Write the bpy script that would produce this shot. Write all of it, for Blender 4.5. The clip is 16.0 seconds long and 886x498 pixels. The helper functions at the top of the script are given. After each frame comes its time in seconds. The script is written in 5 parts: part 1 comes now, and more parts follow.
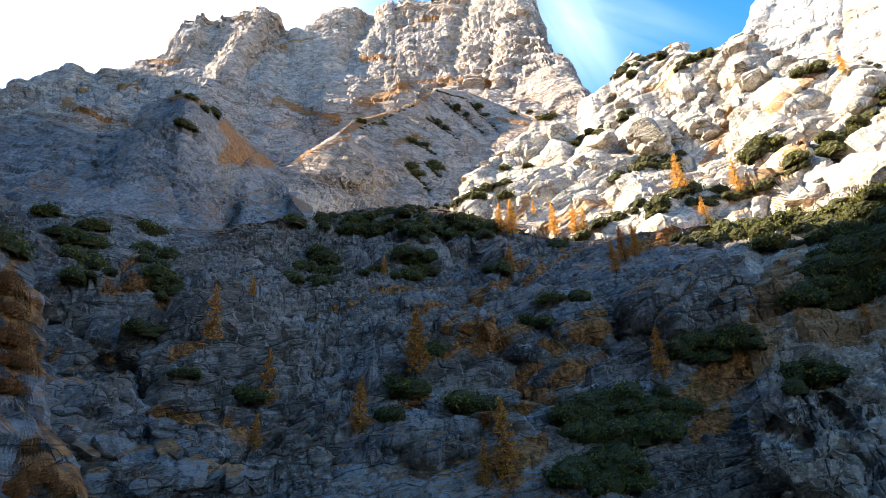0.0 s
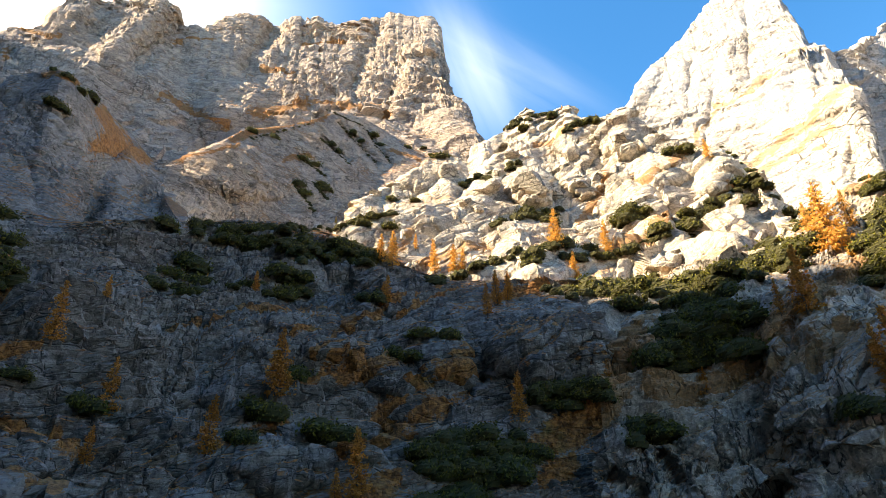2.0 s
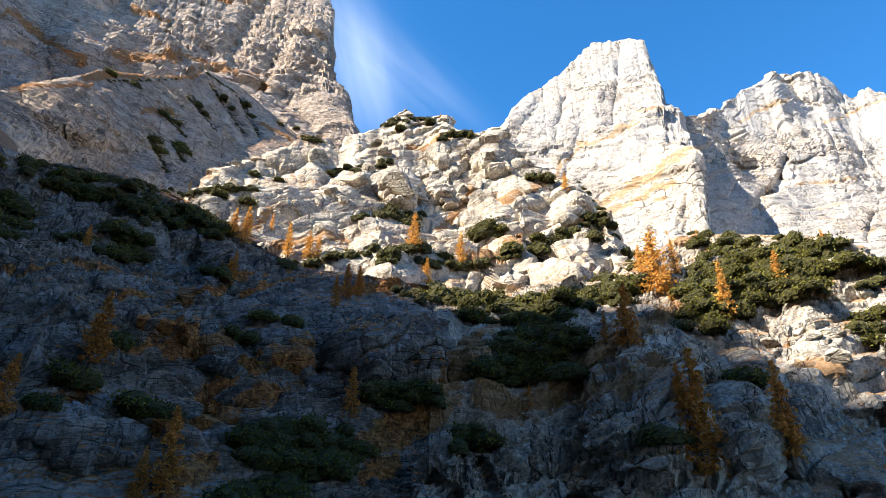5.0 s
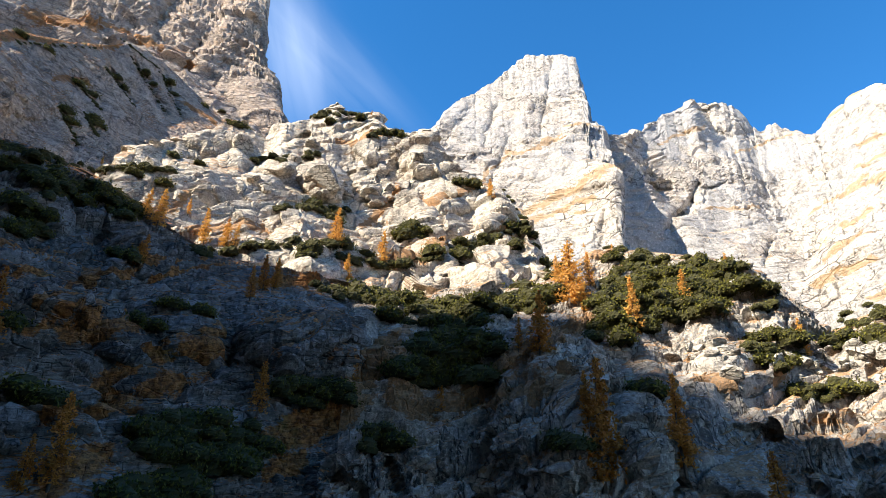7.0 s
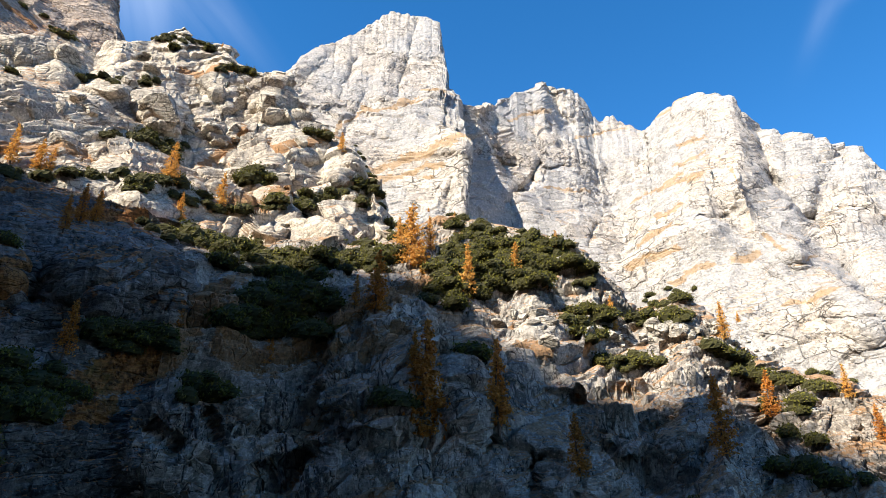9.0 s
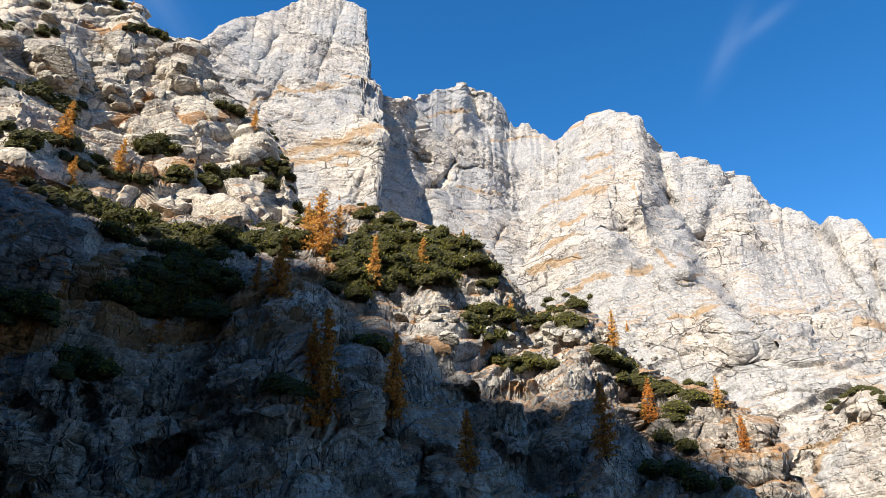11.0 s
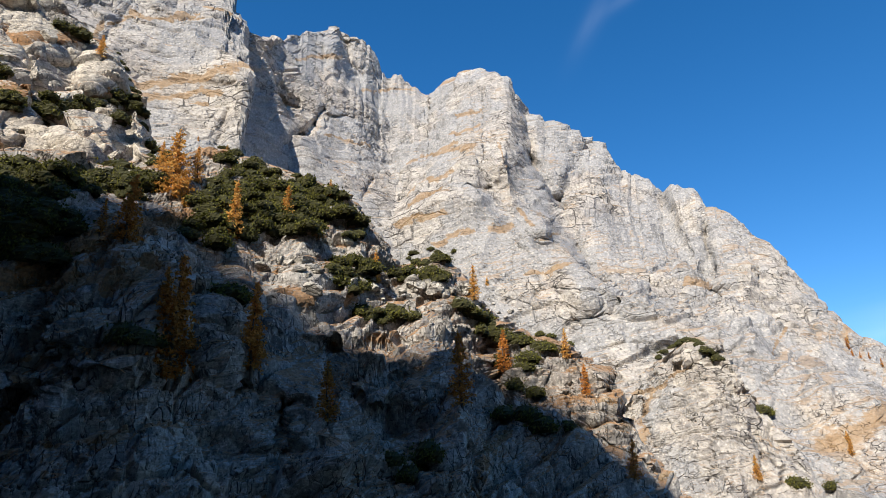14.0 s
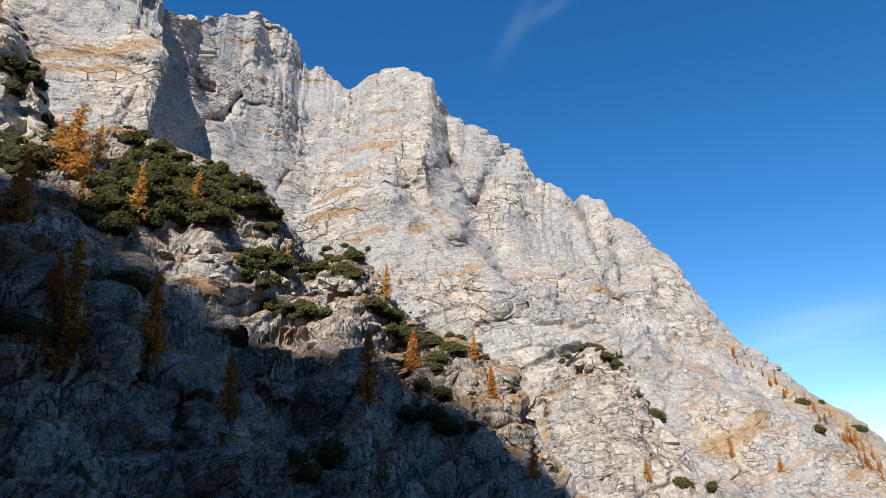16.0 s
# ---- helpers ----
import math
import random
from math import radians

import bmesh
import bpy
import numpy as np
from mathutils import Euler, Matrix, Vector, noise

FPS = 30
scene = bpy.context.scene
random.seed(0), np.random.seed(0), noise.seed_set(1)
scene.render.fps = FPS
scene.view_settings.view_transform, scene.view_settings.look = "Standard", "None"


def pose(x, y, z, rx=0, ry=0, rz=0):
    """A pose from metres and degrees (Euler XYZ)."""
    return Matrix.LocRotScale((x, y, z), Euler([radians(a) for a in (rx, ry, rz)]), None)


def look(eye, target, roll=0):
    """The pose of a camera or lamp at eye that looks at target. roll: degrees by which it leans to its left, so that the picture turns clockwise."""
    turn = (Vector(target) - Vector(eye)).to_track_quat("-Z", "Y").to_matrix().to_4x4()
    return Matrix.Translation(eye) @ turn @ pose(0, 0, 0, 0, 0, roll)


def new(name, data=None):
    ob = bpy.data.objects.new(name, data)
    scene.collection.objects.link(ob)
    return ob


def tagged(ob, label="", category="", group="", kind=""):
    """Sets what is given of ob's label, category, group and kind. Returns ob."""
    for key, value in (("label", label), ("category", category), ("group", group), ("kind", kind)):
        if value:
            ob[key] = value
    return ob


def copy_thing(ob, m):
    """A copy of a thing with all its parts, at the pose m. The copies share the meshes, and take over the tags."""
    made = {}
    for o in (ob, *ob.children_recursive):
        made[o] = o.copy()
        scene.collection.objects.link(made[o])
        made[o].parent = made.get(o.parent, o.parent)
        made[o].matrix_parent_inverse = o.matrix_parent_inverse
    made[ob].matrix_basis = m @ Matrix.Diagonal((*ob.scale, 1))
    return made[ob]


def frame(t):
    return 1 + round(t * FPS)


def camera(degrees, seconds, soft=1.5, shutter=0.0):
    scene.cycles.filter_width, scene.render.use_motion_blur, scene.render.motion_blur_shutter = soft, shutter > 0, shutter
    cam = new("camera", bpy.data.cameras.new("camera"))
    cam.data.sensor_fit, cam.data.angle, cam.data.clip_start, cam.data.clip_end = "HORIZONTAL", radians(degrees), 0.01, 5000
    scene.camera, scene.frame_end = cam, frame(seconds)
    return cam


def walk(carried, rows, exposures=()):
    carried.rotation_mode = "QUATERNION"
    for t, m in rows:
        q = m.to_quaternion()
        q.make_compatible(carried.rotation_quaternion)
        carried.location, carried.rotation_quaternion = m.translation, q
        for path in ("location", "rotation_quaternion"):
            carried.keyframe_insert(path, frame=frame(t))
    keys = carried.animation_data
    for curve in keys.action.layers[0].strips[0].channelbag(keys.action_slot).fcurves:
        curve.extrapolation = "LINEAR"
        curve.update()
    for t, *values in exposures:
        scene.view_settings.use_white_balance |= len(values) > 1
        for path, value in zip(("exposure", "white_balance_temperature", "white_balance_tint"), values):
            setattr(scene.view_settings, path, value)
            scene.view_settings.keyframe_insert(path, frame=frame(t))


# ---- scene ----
# A shaded limestone gorge below sunlit autumn peaks; one standing camera pans to the right.
# Places are given from the station (the eye) as bearing (degrees, to the right of +y), elevation
# (degrees) and horizontal range (metres).
EYE = (0.0, 0.0, 1.6)
cam = camera(67.89, 16.0, soft=0.5)
walk(cam, [
    (0.0, pose(*EYE, 116.45, 2.40, 1.19)),
    (0.5, pose(*EYE, 116.76, 2.01, -0.48)),
    (1.0, pose(*EYE, 117.43, 1.21, -4.00)),
    (1.5, pose(*EYE, 118.09, 0.88, -8.41)),
    (2.0, pose(*EYE, 118.73, 0.90, -11.34)),
    (2.5, pose(*EYE, 119.59, -0.15, -14.52)),
    (3.0, pose(*EYE, 118.86, -0.47, -19.07)),
    (3.5, pose(*EYE, 118.59, -0.40, -19.15)),
    (4.0, pose(*EYE, 118.28, -0.90, -21.98)),
    (4.2, pose(*EYE, 117.99, -1.03, -22.95)),
    (6.3, pose(*EYE, 119.66, -1.55, -30.27)),
    (6.5, pose(*EYE, 119.10, -1.65, -30.41)),
    (7.0, pose(*EYE, 118.68, -1.51, -34.36)),
    (7.5, pose(*EYE, 117.02, -1.31, -38.36)),
    (8.0, pose(*EYE, 116.66, -0.52, -41.47)),
    (8.5, pose(*EYE, 116.21, -0.38, -45.02)),
    (9.0, pose(*EYE, 115.27, -0.40, -48.96)),
    (9.2, pose(*EYE, 115.73, -0.77, -50.52)),
    (11.3, pose(*EYE, 114.63, -0.91, -60.52)),
    (11.5, pose(*EYE, 114.92, -0.35, -62.52)),
    (12.0, pose(*EYE, 113.75, 0.28, -65.34)),
    (12.5, pose(*EYE, 112.85, 0.72, -66.56)),
    (13.0, pose(*EYE, 112.38, 1.39, -68.19)),
    (13.5, pose(*EYE, 111.84, 2.15, -68.25)),
    (14.0, pose(*EYE, 110.73, 1.17, -69.71)),
    (14.5, pose(*EYE, 110.27, 0.42, -71.87)),
    (15.0, pose(*EYE, 110.59, -0.04, -74.46)),
    (15.5, pose(*EYE, 110.41, -0.18, -75.89)),
    (16.0, pose(*EYE, 110.49, 1.12, -77.66)),
], exposures=[(0.0, 2.45, 6800, 10), (0.5, 2.5, 7300, 10), (1.0, 2.55, 7800, 10), (2.0, 2.2, 8200, 10), (3.0, 1.85, 7200, 10), (4.0, 1.78, 6700, 10), (7.0, 1.55, 6500, 10), (9.0, 1.33, 6350, 10), (12.5, 0.8, 6050, 10), (16.0, 0.55, 6000, 10)])

# ---- light ----
SUN_BEARING, SUN_ELEVATION = -87.0, 38.0
SUN_DIR = Vector((math.sin(radians(SUN_BEARING)) * math.cos(radians(SUN_ELEVATION)),
                  math.cos(radians(SUN_BEARING)) * math.cos(radians(SUN_ELEVATION)), math.sin(radians(SUN_ELEVATION))))


def make_world():
    """Clear blue mountain sky, whiter towards the sun, with a few wisps of cirrus."""
    world = bpy.data.worlds.new("sky")
    scene.world = world
    world.use_nodes = True
    nt = world.node_tree
    nt.nodes.clear()

    def calc(op, a, b=0.0, clamp=False):
        n = nt.nodes.new("ShaderNodeMath")
        n.operation, n.use_clamp = op, clamp
        for socket, v in zip(n.inputs, (a, b)):
            if isinstance(v, bpy.types.NodeSocket):
                nt.links.new(v, socket)
            else:
                socket.default_value = v
        return n.outputs[0]

    sky = nt.nodes.new("ShaderNodeTexSky")
    sky.sky_type, sky.sun_disc = "NISHITA", False
    sky.sun_elevation, sky.sun_rotation = radians(SUN_ELEVATION), radians(SUN_BEARING)
    sky.altitude, sky.air_density, sky.dust_density, sky.ozone_density = 1500, 1.0, 0.4, 1.0
    rich = nt.nodes.new("ShaderNodeHueSaturation")
    rich.inputs["Saturation"].default_value = 1.38
    nt.links.new(sky.outputs[0], rich.inputs["Color"])
    way = nt.nodes.new("ShaderNodeTexCoord").outputs["Generated"]
    veil = 0.0

    def along(v):
        n = nt.nodes.new("ShaderNodeVectorMath")
        n.operation = "DOT_PRODUCT"
        nt.links.new(way, n.inputs[0])
        n.inputs[1].default_value = v
        return n.outputs["Value"]

    for b1, e1, b2, e2, width, thick, fibrous in GLOW_AND_CIRRUS:
        p, q = ((spot(b, e, 1.0) - Vector(EYE)).normalized() for b, e in ((b1, e1), (b2, e2)))
        mid = (p + q).normalized()
        u = (q - p).normalized()
        v = mid.cross(u).normalized()
        half = (q - p).length / 2
        du, dv = calc("DIVIDE", along(u), half), calc("DIVIDE", along(v), math.sin(radians(width)))
        fall = calc("POWER", 2.718, calc("MULTIPLY", calc("ADD", calc("MULTIPLY", du, du), calc("MULTIPLY", dv, dv)), -1.0))
        front = calc("GREATER_THAN", along(mid), 0.0)
        both = nt.nodes.new("ShaderNodeCombineXYZ")
        nt.links.new(calc("MULTIPLY", along(u), 3.0), both.inputs[0])
        nt.links.new(calc("MULTIPLY", along(v), 26.0), both.inputs[1])
        tex = nt.nodes.new("ShaderNodeTexNoise")
        tex.inputs["Scale"].default_value, tex.inputs["Detail"].default_value, tex.inputs["Distortion"].default_value = 1.0, 5.0, 0.6
        nt.links.new(both.outputs[0], tex.inputs["Vector"])
        fibre = calc("ADD", 1.0 - fibrous, calc("MULTIPLY", calc("MULTIPLY", calc("SUBTRACT", tex.outputs["Fac"], 0.3), 2.4, True), fibrous))
        veil = calc("ADD", veil, calc("MULTIPLY", calc("MULTIPLY", calc("MULTIPLY", fall, front), fibre), thick))
    mixed = nt.nodes.new("ShaderNodeMix")
    mixed.data_type = "RGBA"
    nt.links.new(calc("MINIMUM", veil, 0.9), mixed.inputs["Factor"])
    nt.links.new(rich.outputs[0], mixed.inputs["A"])
    mixed.inputs["B"].default_value = (7.5, 8.0, 8.6, 1)
    back = nt.nodes.new("ShaderNodeBackground")
    back.inputs["Strength"].default_value = 0.11
    out = nt.nodes.new("ShaderNodeOutputWorld")
    nt.links.new(mixed.outputs["Result"], back.inputs["Color"])
    nt.links.new(back.outputs[0], out.inputs["Surface"])


def spot(bearing, elevation, distance):
    """The place at that bearing, elevation and horizontal range from the eye."""
    b = radians(bearing)
    return Vector((distance * math.sin(b), distance * math.cos(b), EYE[2] + distance * math.tan(radians(elevation))))


# white sun glow painted as haze (the first), and wisps: from bearing, elevation to bearing, elevation, half width
# (degrees), thickness, share of fibres
GLOW_AND_CIRRUS = [(-41.75, 37.81, -13.48, 45.93, 13, 1.0, 0.1), (12.4, 48.6, 18.4, 38.0, 2.3, 0.2, 0.5), (11.12, 47.56, 28.43, 38.67, 2.0, 0.09, 0.9),
          (84.33, 36.31, 88.59, 40.84, 0.7, 0.06, 0.7), (87.61, 38.86, 92.39, 40.41, 0.5, 0.06, 0.6), (106.50, 4.80, 114.40, 6.10, 1.0, 0.15, 0.7), (100.98, 9.50, 113.62, 11.32, 2.2, 0.22, 0.9)]
make_world()
sun = new("sun", bpy.data.lights.new("sun", "SUN"))
sun.data.energy, sun.data.angle, sun.data.color = 5.0, radians(0.53), (1.0, 0.875, 0.7)
sun.matrix_world = look((-400, 0, 600), Vector((-400, 0, 600)) - SUN_DIR)


# ---- materials ----
class Nodes:
    """A material's node tree, written as calls."""

    def __init__(self, name):
        self.mat = bpy.data.materials.new(name)
        self.mat.use_nodes = True
        self.tree = self.mat.node_tree
        self.tree.nodes.clear()
        self.out = self.add("ShaderNodeOutputMaterial")
        self.bsdf = self.add("ShaderNodeBsdfPrincipled")
        self.tree.links.new(self.bsdf.outputs[0], self.out.inputs["Surface"])

    def add(self, kind, **props):
        n = self.tree.nodes.new(kind)
        for k, v in props.items():
            setattr(n, k, v)
        return n

    def put(self, socket, value):
        if isinstance(value, bpy.types.NodeSocket):
            self.tree.links.new(value, socket)
        else:
            socket.default_value = value

    def math(self, op, a, b=0.0, clamp=False):
        n = self.add("ShaderNodeMath", operation=op, use_clamp=clamp)
        self.put(n.inputs[0], a), self.put(n.inputs[1], b)
        return n.outputs[0]

    def mix(self, f, a, b, blend="MIX"):
        n = self.add("ShaderNodeMix", data_type="RGBA", blend_type=blend)
        self.put(n.inputs["Factor"], f), self.put(n.inputs["A"], a), self.put(n.inputs["B"], b)
        return n.outputs["Result"]

    def span(self, v, lo, hi, a=0.0, b=1.0):
        n = self.add("ShaderNodeMapRange", interpolation_type="SMOOTHSTEP")
        self.put(n.inputs["Value"], v)
        for key, x in (("From Min", lo), ("From Max", hi), ("To Min", a), ("To Max", b)):
            n.inputs[key].default_value = x
        return n.outputs["Result"]

    def place(self, scale=(1, 1, 1), turn=(0, 0, 0)):
        n = self.add("ShaderNodeMapping", vector_type="TEXTURE")
        n.inputs["Scale"].default_value, n.inputs["Rotation"].default_value = [1 / v for v in scale], turn
        self.put(n.inputs["Vector"], self.add("ShaderNodeNewGeometry").outputs["Position"])
        return n.outputs[0]

    def noise(self, where, scale, detail=5.0, rough=0.6):
        n = self.add("ShaderNodeTexNoise")
        self.put(n.inputs["Vector"], where)
        n.inputs["Scale"].default_value, n.inputs["Detail"].default_value, n.inputs["Roughness"].default_value = scale, detail, rough
        return n.outputs["Fac"]

    def cells(self, where, scale, feature="DISTANCE_TO_EDGE", rand=1.0):
        n = self.add("ShaderNodeTexVoronoi", feature=feature)
        self.put(n.inputs["Vector"], where)
        n.inputs["Scale"].default_value, n.inputs["Randomness"].default_value = scale, rand
        return n

    def bump(self, height, strength, distance, normal=None):
        n = self.add("ShaderNodeBump")
        n.inputs["Strength"].default_value, n.inputs["Distance"].default_value = strength, distance
        self.put(n.inputs["Height"], height)
        if normal is not None:
            self.put(n.inputs["Normal"], normal)
        return n.outputs[0]


def rock_material(name, pale, dark, ochre, grass, grain=1.0, grass_lo=0.52, tilt=(0.0, 0.0, 0.0), bleach=0.0, seams=0.7, cracks=0.85, slabs=0.0, relief=1.0, upright=False, along=0.58, bedding=0.35):
    """Weathered limestone. ochre: how much rust staining; grass: how much dry grass on the flatter ledges; grain: metres of the finest blocks."""
    m = Nodes(name)
    here = m.place()
    drip = m.place((1.0, 1.0, 0.12))
    beds = m.place((0.25, 0.25, 1.6), tilt)
    big = m.noise(here, 0.035 / grain, 4)
    mid = m.noise(here, 0.35 / grain, 6, 0.65)
    fine = m.noise(here, 2.6 / grain, 6, 0.7)
    streak = m.noise(drip, 0.5 / grain, 5, 0.65)
    bed = m.noise(beds, 0.7 / grain, 5, 0.6)
    col = m.mix(m.span(mid, 0.4, 0.6), (*dark, 1), (*pale, 1))
    col = m.mix(m.math("MULTIPLY", m.span(streak, 0.5, 0.72), 0.55), col, (dark[0] * 0.6, dark[1] * 0.62, dark[2] * 0.66, 1))
    col = m.mix(m.math("MULTIPLY", m.span(bed, 0.52, 0.7), bedding), col, (pale[0] * 1.12, pale[1] * 1.1, pale[2] * 1.05, 1))
    col = m.mix(m.span(m.noise(here, 0.06 / grain, 4, 0.6), 0.46, 0.6, 0.0, 0.55), col, (dark[0] * 1.12, dark[1] * 1.14, dark[2] * 1.2, 1))
    rust = m.math("MULTIPLY", m.span(m.math("ADD", big, m.math("MULTIPLY", streak, 0.5)), 0.72, 0.95), ochre)
    col = m.mix(rust, col, (0.42, 0.27, 0.14, 1))
    # joints and hairline cracks, bent by noise so that they run unevenly
    bent = m.add("ShaderNodeVectorMath", operation="MULTIPLY_ADD")
    wobble = m.add("ShaderNodeTexNoise")
    m.put(wobble.inputs["Vector"], here)
    wobble.inputs["Scale"].default_value, wobble.inputs["Detail"].default_value = 0.45 / grain, 4.0
    m.put(bent.inputs[0], wobble.outputs["Color"])
    bent.inputs[1].default_value = (0.8 * grain,) * 3
    m.put(bent.inputs[2], m.place((1.25, 1.25, 0.34) if upright else (along, along, 1.3), tilt))
    split = 0.0
    for size, width in ((0.16, 0.05), (0.42, 0.06), (1.1, 0.07)):
        near, next_one = (m.cells(bent.outputs[0], size / grain, f, 0.9) for f in ("F1", "F2"))
        near.distance = next_one.distance = "CHEBYCHEV"
        gap = m.math("SUBTRACT", next_one.outputs["Distance"], near.outputs["Distance"])
        line = m.span(gap, 0.0, width, 1.0, 0.0)
        split = m.math("MAXIMUM", split, m.math("MULTIPLY", line, m.span(m.noise(here, size * 0.35 / grain, 3), *((0.49, 0.6) if upright or grain > 2.5 else (0.42, 0.58)))))
        # each block a little lighter or darker than the next
        tone = m.add("ShaderNodeSeparateColor")
        m.put(tone.inputs[0], near.outputs["Color"])
        col = m.mix(m.math("MULTIPLY", m.math("GREATER_THAN", tone.outputs[0], 0.62), 0.28), col, (pale[0] * 1.15, pale[1] * 1.15, pale[2] * 1.13, 1))
        col = m.mix(m.math("MULTIPLY", m.math("LESS_THAN", tone.outputs[0], 0.3), 0.3), col, (dark[0] * 0.8, dark[1] * 0.8, dark[2] * 0.82, 1))
    col = m.mix(m.math("MULTIPLY", split, cracks), col, (0.045, 0.042, 0.04, 1))
    # thin dark bedding seams, broken off here and there
    seam = 0.0
    for size, width in ((0.5, 0.02), (1.5, 0.03)):
        n = m.noise(m.place((0.1, 0.1, 1.0), tilt), size / grain, 3, 0.5)
        line = m.span(m.math("ABSOLUTE", m.math("SUBTRACT", n, 0.5)), 0.0, width, 1.0, 0.0)
        seam = m.math("MAXIMUM", seam, m.math("MULTIPLY", line, m.span(m.noise(here, size * 0.35 / grain, 4), 0.46, 0.58)))
    col = m.mix(m.math("MULTIPLY", seam, seams), col, (dark[0] * 0.3, dark[1] * 0.3, dark[2] * 0.3, 1))
    if slabs:
        # large clean slabs of bluish grey between the warmer broken rock
        face = m.span(m.noise(m.place((1.0, 1.0, 0.55), tilt), 0.025, 5, 0.55), 0.44, 0.51, 0.0, slabs)
        col = m.mix(face, col, (pale[0] * 0.68, pale[1] * 0.73, pale[2] * 0.81, 1))
    # chips: dark weathered specks and pale fresh scars
    col = m.mix(m.span(fine, 0.52, 0.66, 0.0, 0.7), col, (dark[0] * 0.42, dark[1] * 0.42, dark[2] * 0.43, 1))
    col = m.mix(m.span(fine, 0.47, 0.36, 0.0, 0.6), col, (pale[0] * 1.35, pale[1] * 1.35, pale[2] * 1.33, 1))
    # dry grass and moss where the rock is flat enough to hold soil
    flat = m.add("ShaderNodeSeparateXYZ")
    m.put(flat.inputs[0], m.add("ShaderNodeNewGeometry").outputs["Normal"])
    soil = m.math("ADD", flat.outputs["Z"], m.math("MULTIPLY", m.math("SUBTRACT", m.noise(here, 0.11 / grain, 5, 0.7), 0.5), 1.5))
    soil = m.math("MULTIPLY", m.span(soil, grass_lo, grass_lo + 0.16), grass)
    band = m.add("ShaderNodeAttribute", attribute_name="turf")
    patchy = m.math("ADD", band.outputs["Fac"], m.math("MULTIPLY", m.math("SUBTRACT", m.noise(m.place((1, 1, 1.8)), 0.55 / grain, 6, 0.75), 0.5), 2.6))
    soil = m.math("MAXIMUM", soil, m.math("MULTIPLY", m.span(patchy, 0.5, 0.72), m.span(band.outputs["Fac"], 0.02, 0.1)))
    tuft = m.noise(here, 3.0 / grain, 4, 0.7)
    straw = m.mix(m.span(tuft, 0.35, 0.65), (0.12, 0.05, 0.016, 1), (0.42, 0.19, 0.06, 1))
    straw = m.mix(m.span(m.noise(here, 0.16, 3), 0.58, 0.72, 0.0, 0.6), straw, (0.15, 0.125, 0.035, 1))
    straw = m.mix(bleach, straw, (0.31, 0.215, 0.105, 1))
    col = m.mix(m.math("MULTIPLY", soil, 0.92 - 0.3 * bleach), col, straw)
    m.put(m.bsdf.inputs["Base Color"], col)
    m.bsdf.inputs["Roughness"].default_value = 0.92
    m.bsdf.inputs["Specular IOR Level"].default_value = 0.2
    h = m.math("ADD", m.math("MULTIPLY", mid, 0.35), m.math("MULTIPLY", fine, 0.22))
    h = m.math("SUBTRACT", h, m.math("MULTIPLY", m.math("MAXIMUM", m.math("MULTIPLY", split, cracks), m.math("MULTIPLY", seam, seams)), 0.4))
    h = m.math("ADD", h, m.math("MULTIPLY", bed, 0.35 if upright else 2 * bedding))
    m.put(m.bsdf.inputs["Normal"], m.bump(h, 1.0, 0.8 * grain * relief))
    return m.mat


def foliage_material(name, dark, light, through_light):
    m = Nodes(name)
    geo = m.add("ShaderNodeNewGeometry")
    info = m.add("ShaderNodeObjectInfo")
    mixed = m.math("ADD", m.math("MULTIPLY", geo.outputs["Random Per Island"], 0.75), m.math("MULTIPLY", info.outputs["Random"], 0.35))
    col = m.mix(mixed, (*dark, 1), (*light, 1))
    m.put(m.bsdf.inputs["Base Color"], col)
    m.bsdf.inputs["Roughness"].default_value = 0.75
    m.bsdf.inputs["Specular IOR Level"].default_value = 0.25
    glow = m.add("ShaderNodeBsdfTranslucent")
    m.put(glow.inputs["Color"], col)
    both = m.add("ShaderNodeMixShader")
    both.inputs[0].default_value = through_light
    m.tree.links.new(m.bsdf.outputs[0], both.inputs[1])
    m.tree.links.new(glow.outputs[0], both.inputs[2])
    m.tree.links.new(both.outputs[0], m.out.inputs["Surface"])
    return m.mat


def bark_material(name, dark, light):
    m = Nodes(name)
    where = m.place((1, 1, 0.25))
    col = m.mix(m.noise(where, 9.0, 4), (*dark, 1), (*light, 1))
    m.put(m.bsdf.inputs["Base Color"], col)
    m.bsdf.inputs["Roughness"].default_value = 0.95
    m.put(m.bsdf.inputs["Normal"], m.bump(m.noise(where, 14.0, 4), 0.8, 0.03))
    return m.mat


# limestone with the gorge's shade put into its colour
ROCK_NEAR = rock_material("shade_darkened_limestone", (0.245, 0.25, 0.26), (0.076, 0.078, 0.082), 0.2, 0.95, 1.6, 0.5, (0.0, -0.22, 0.0), 0.0, 0.12, 0.6, 0.0, 0.75, along=0.5, bedding=0.4)
# the same stone in a paler colour, brightened for its sunny rim
ROCK_BENCH = rock_material("half_lit_limestone", (0.46, 0.43, 0.39), (0.19, 0.182, 0.17), 0.25, 0.9, 1.2, 0.5, (0.0, -0.1, 0.0), 0.4, 0.06, 0.95, 0.25, 1.0, True)
# the same stone again, brightened in colour for full sun
ROCK_LIT = rock_material("sun_brightened_limestone", (0.57, 0.525, 0.455), (0.31, 0.288, 0.252), 0.45, 0.8, 1.1, 0.64, (0.0, -0.5, 0.0), 0.3, 0.1, 0.6, 0.0, 0.45, bedding=0.2)
ROCK_FAR = rock_material("far_grey_limestone", (0.435, 0.37, 0.315), (0.25, 0.215, 0.188), 0.5, 0.8, 2.0, 0.57, bleach=0.1, seams=0.12, cracks=0.7, relief=0.9)
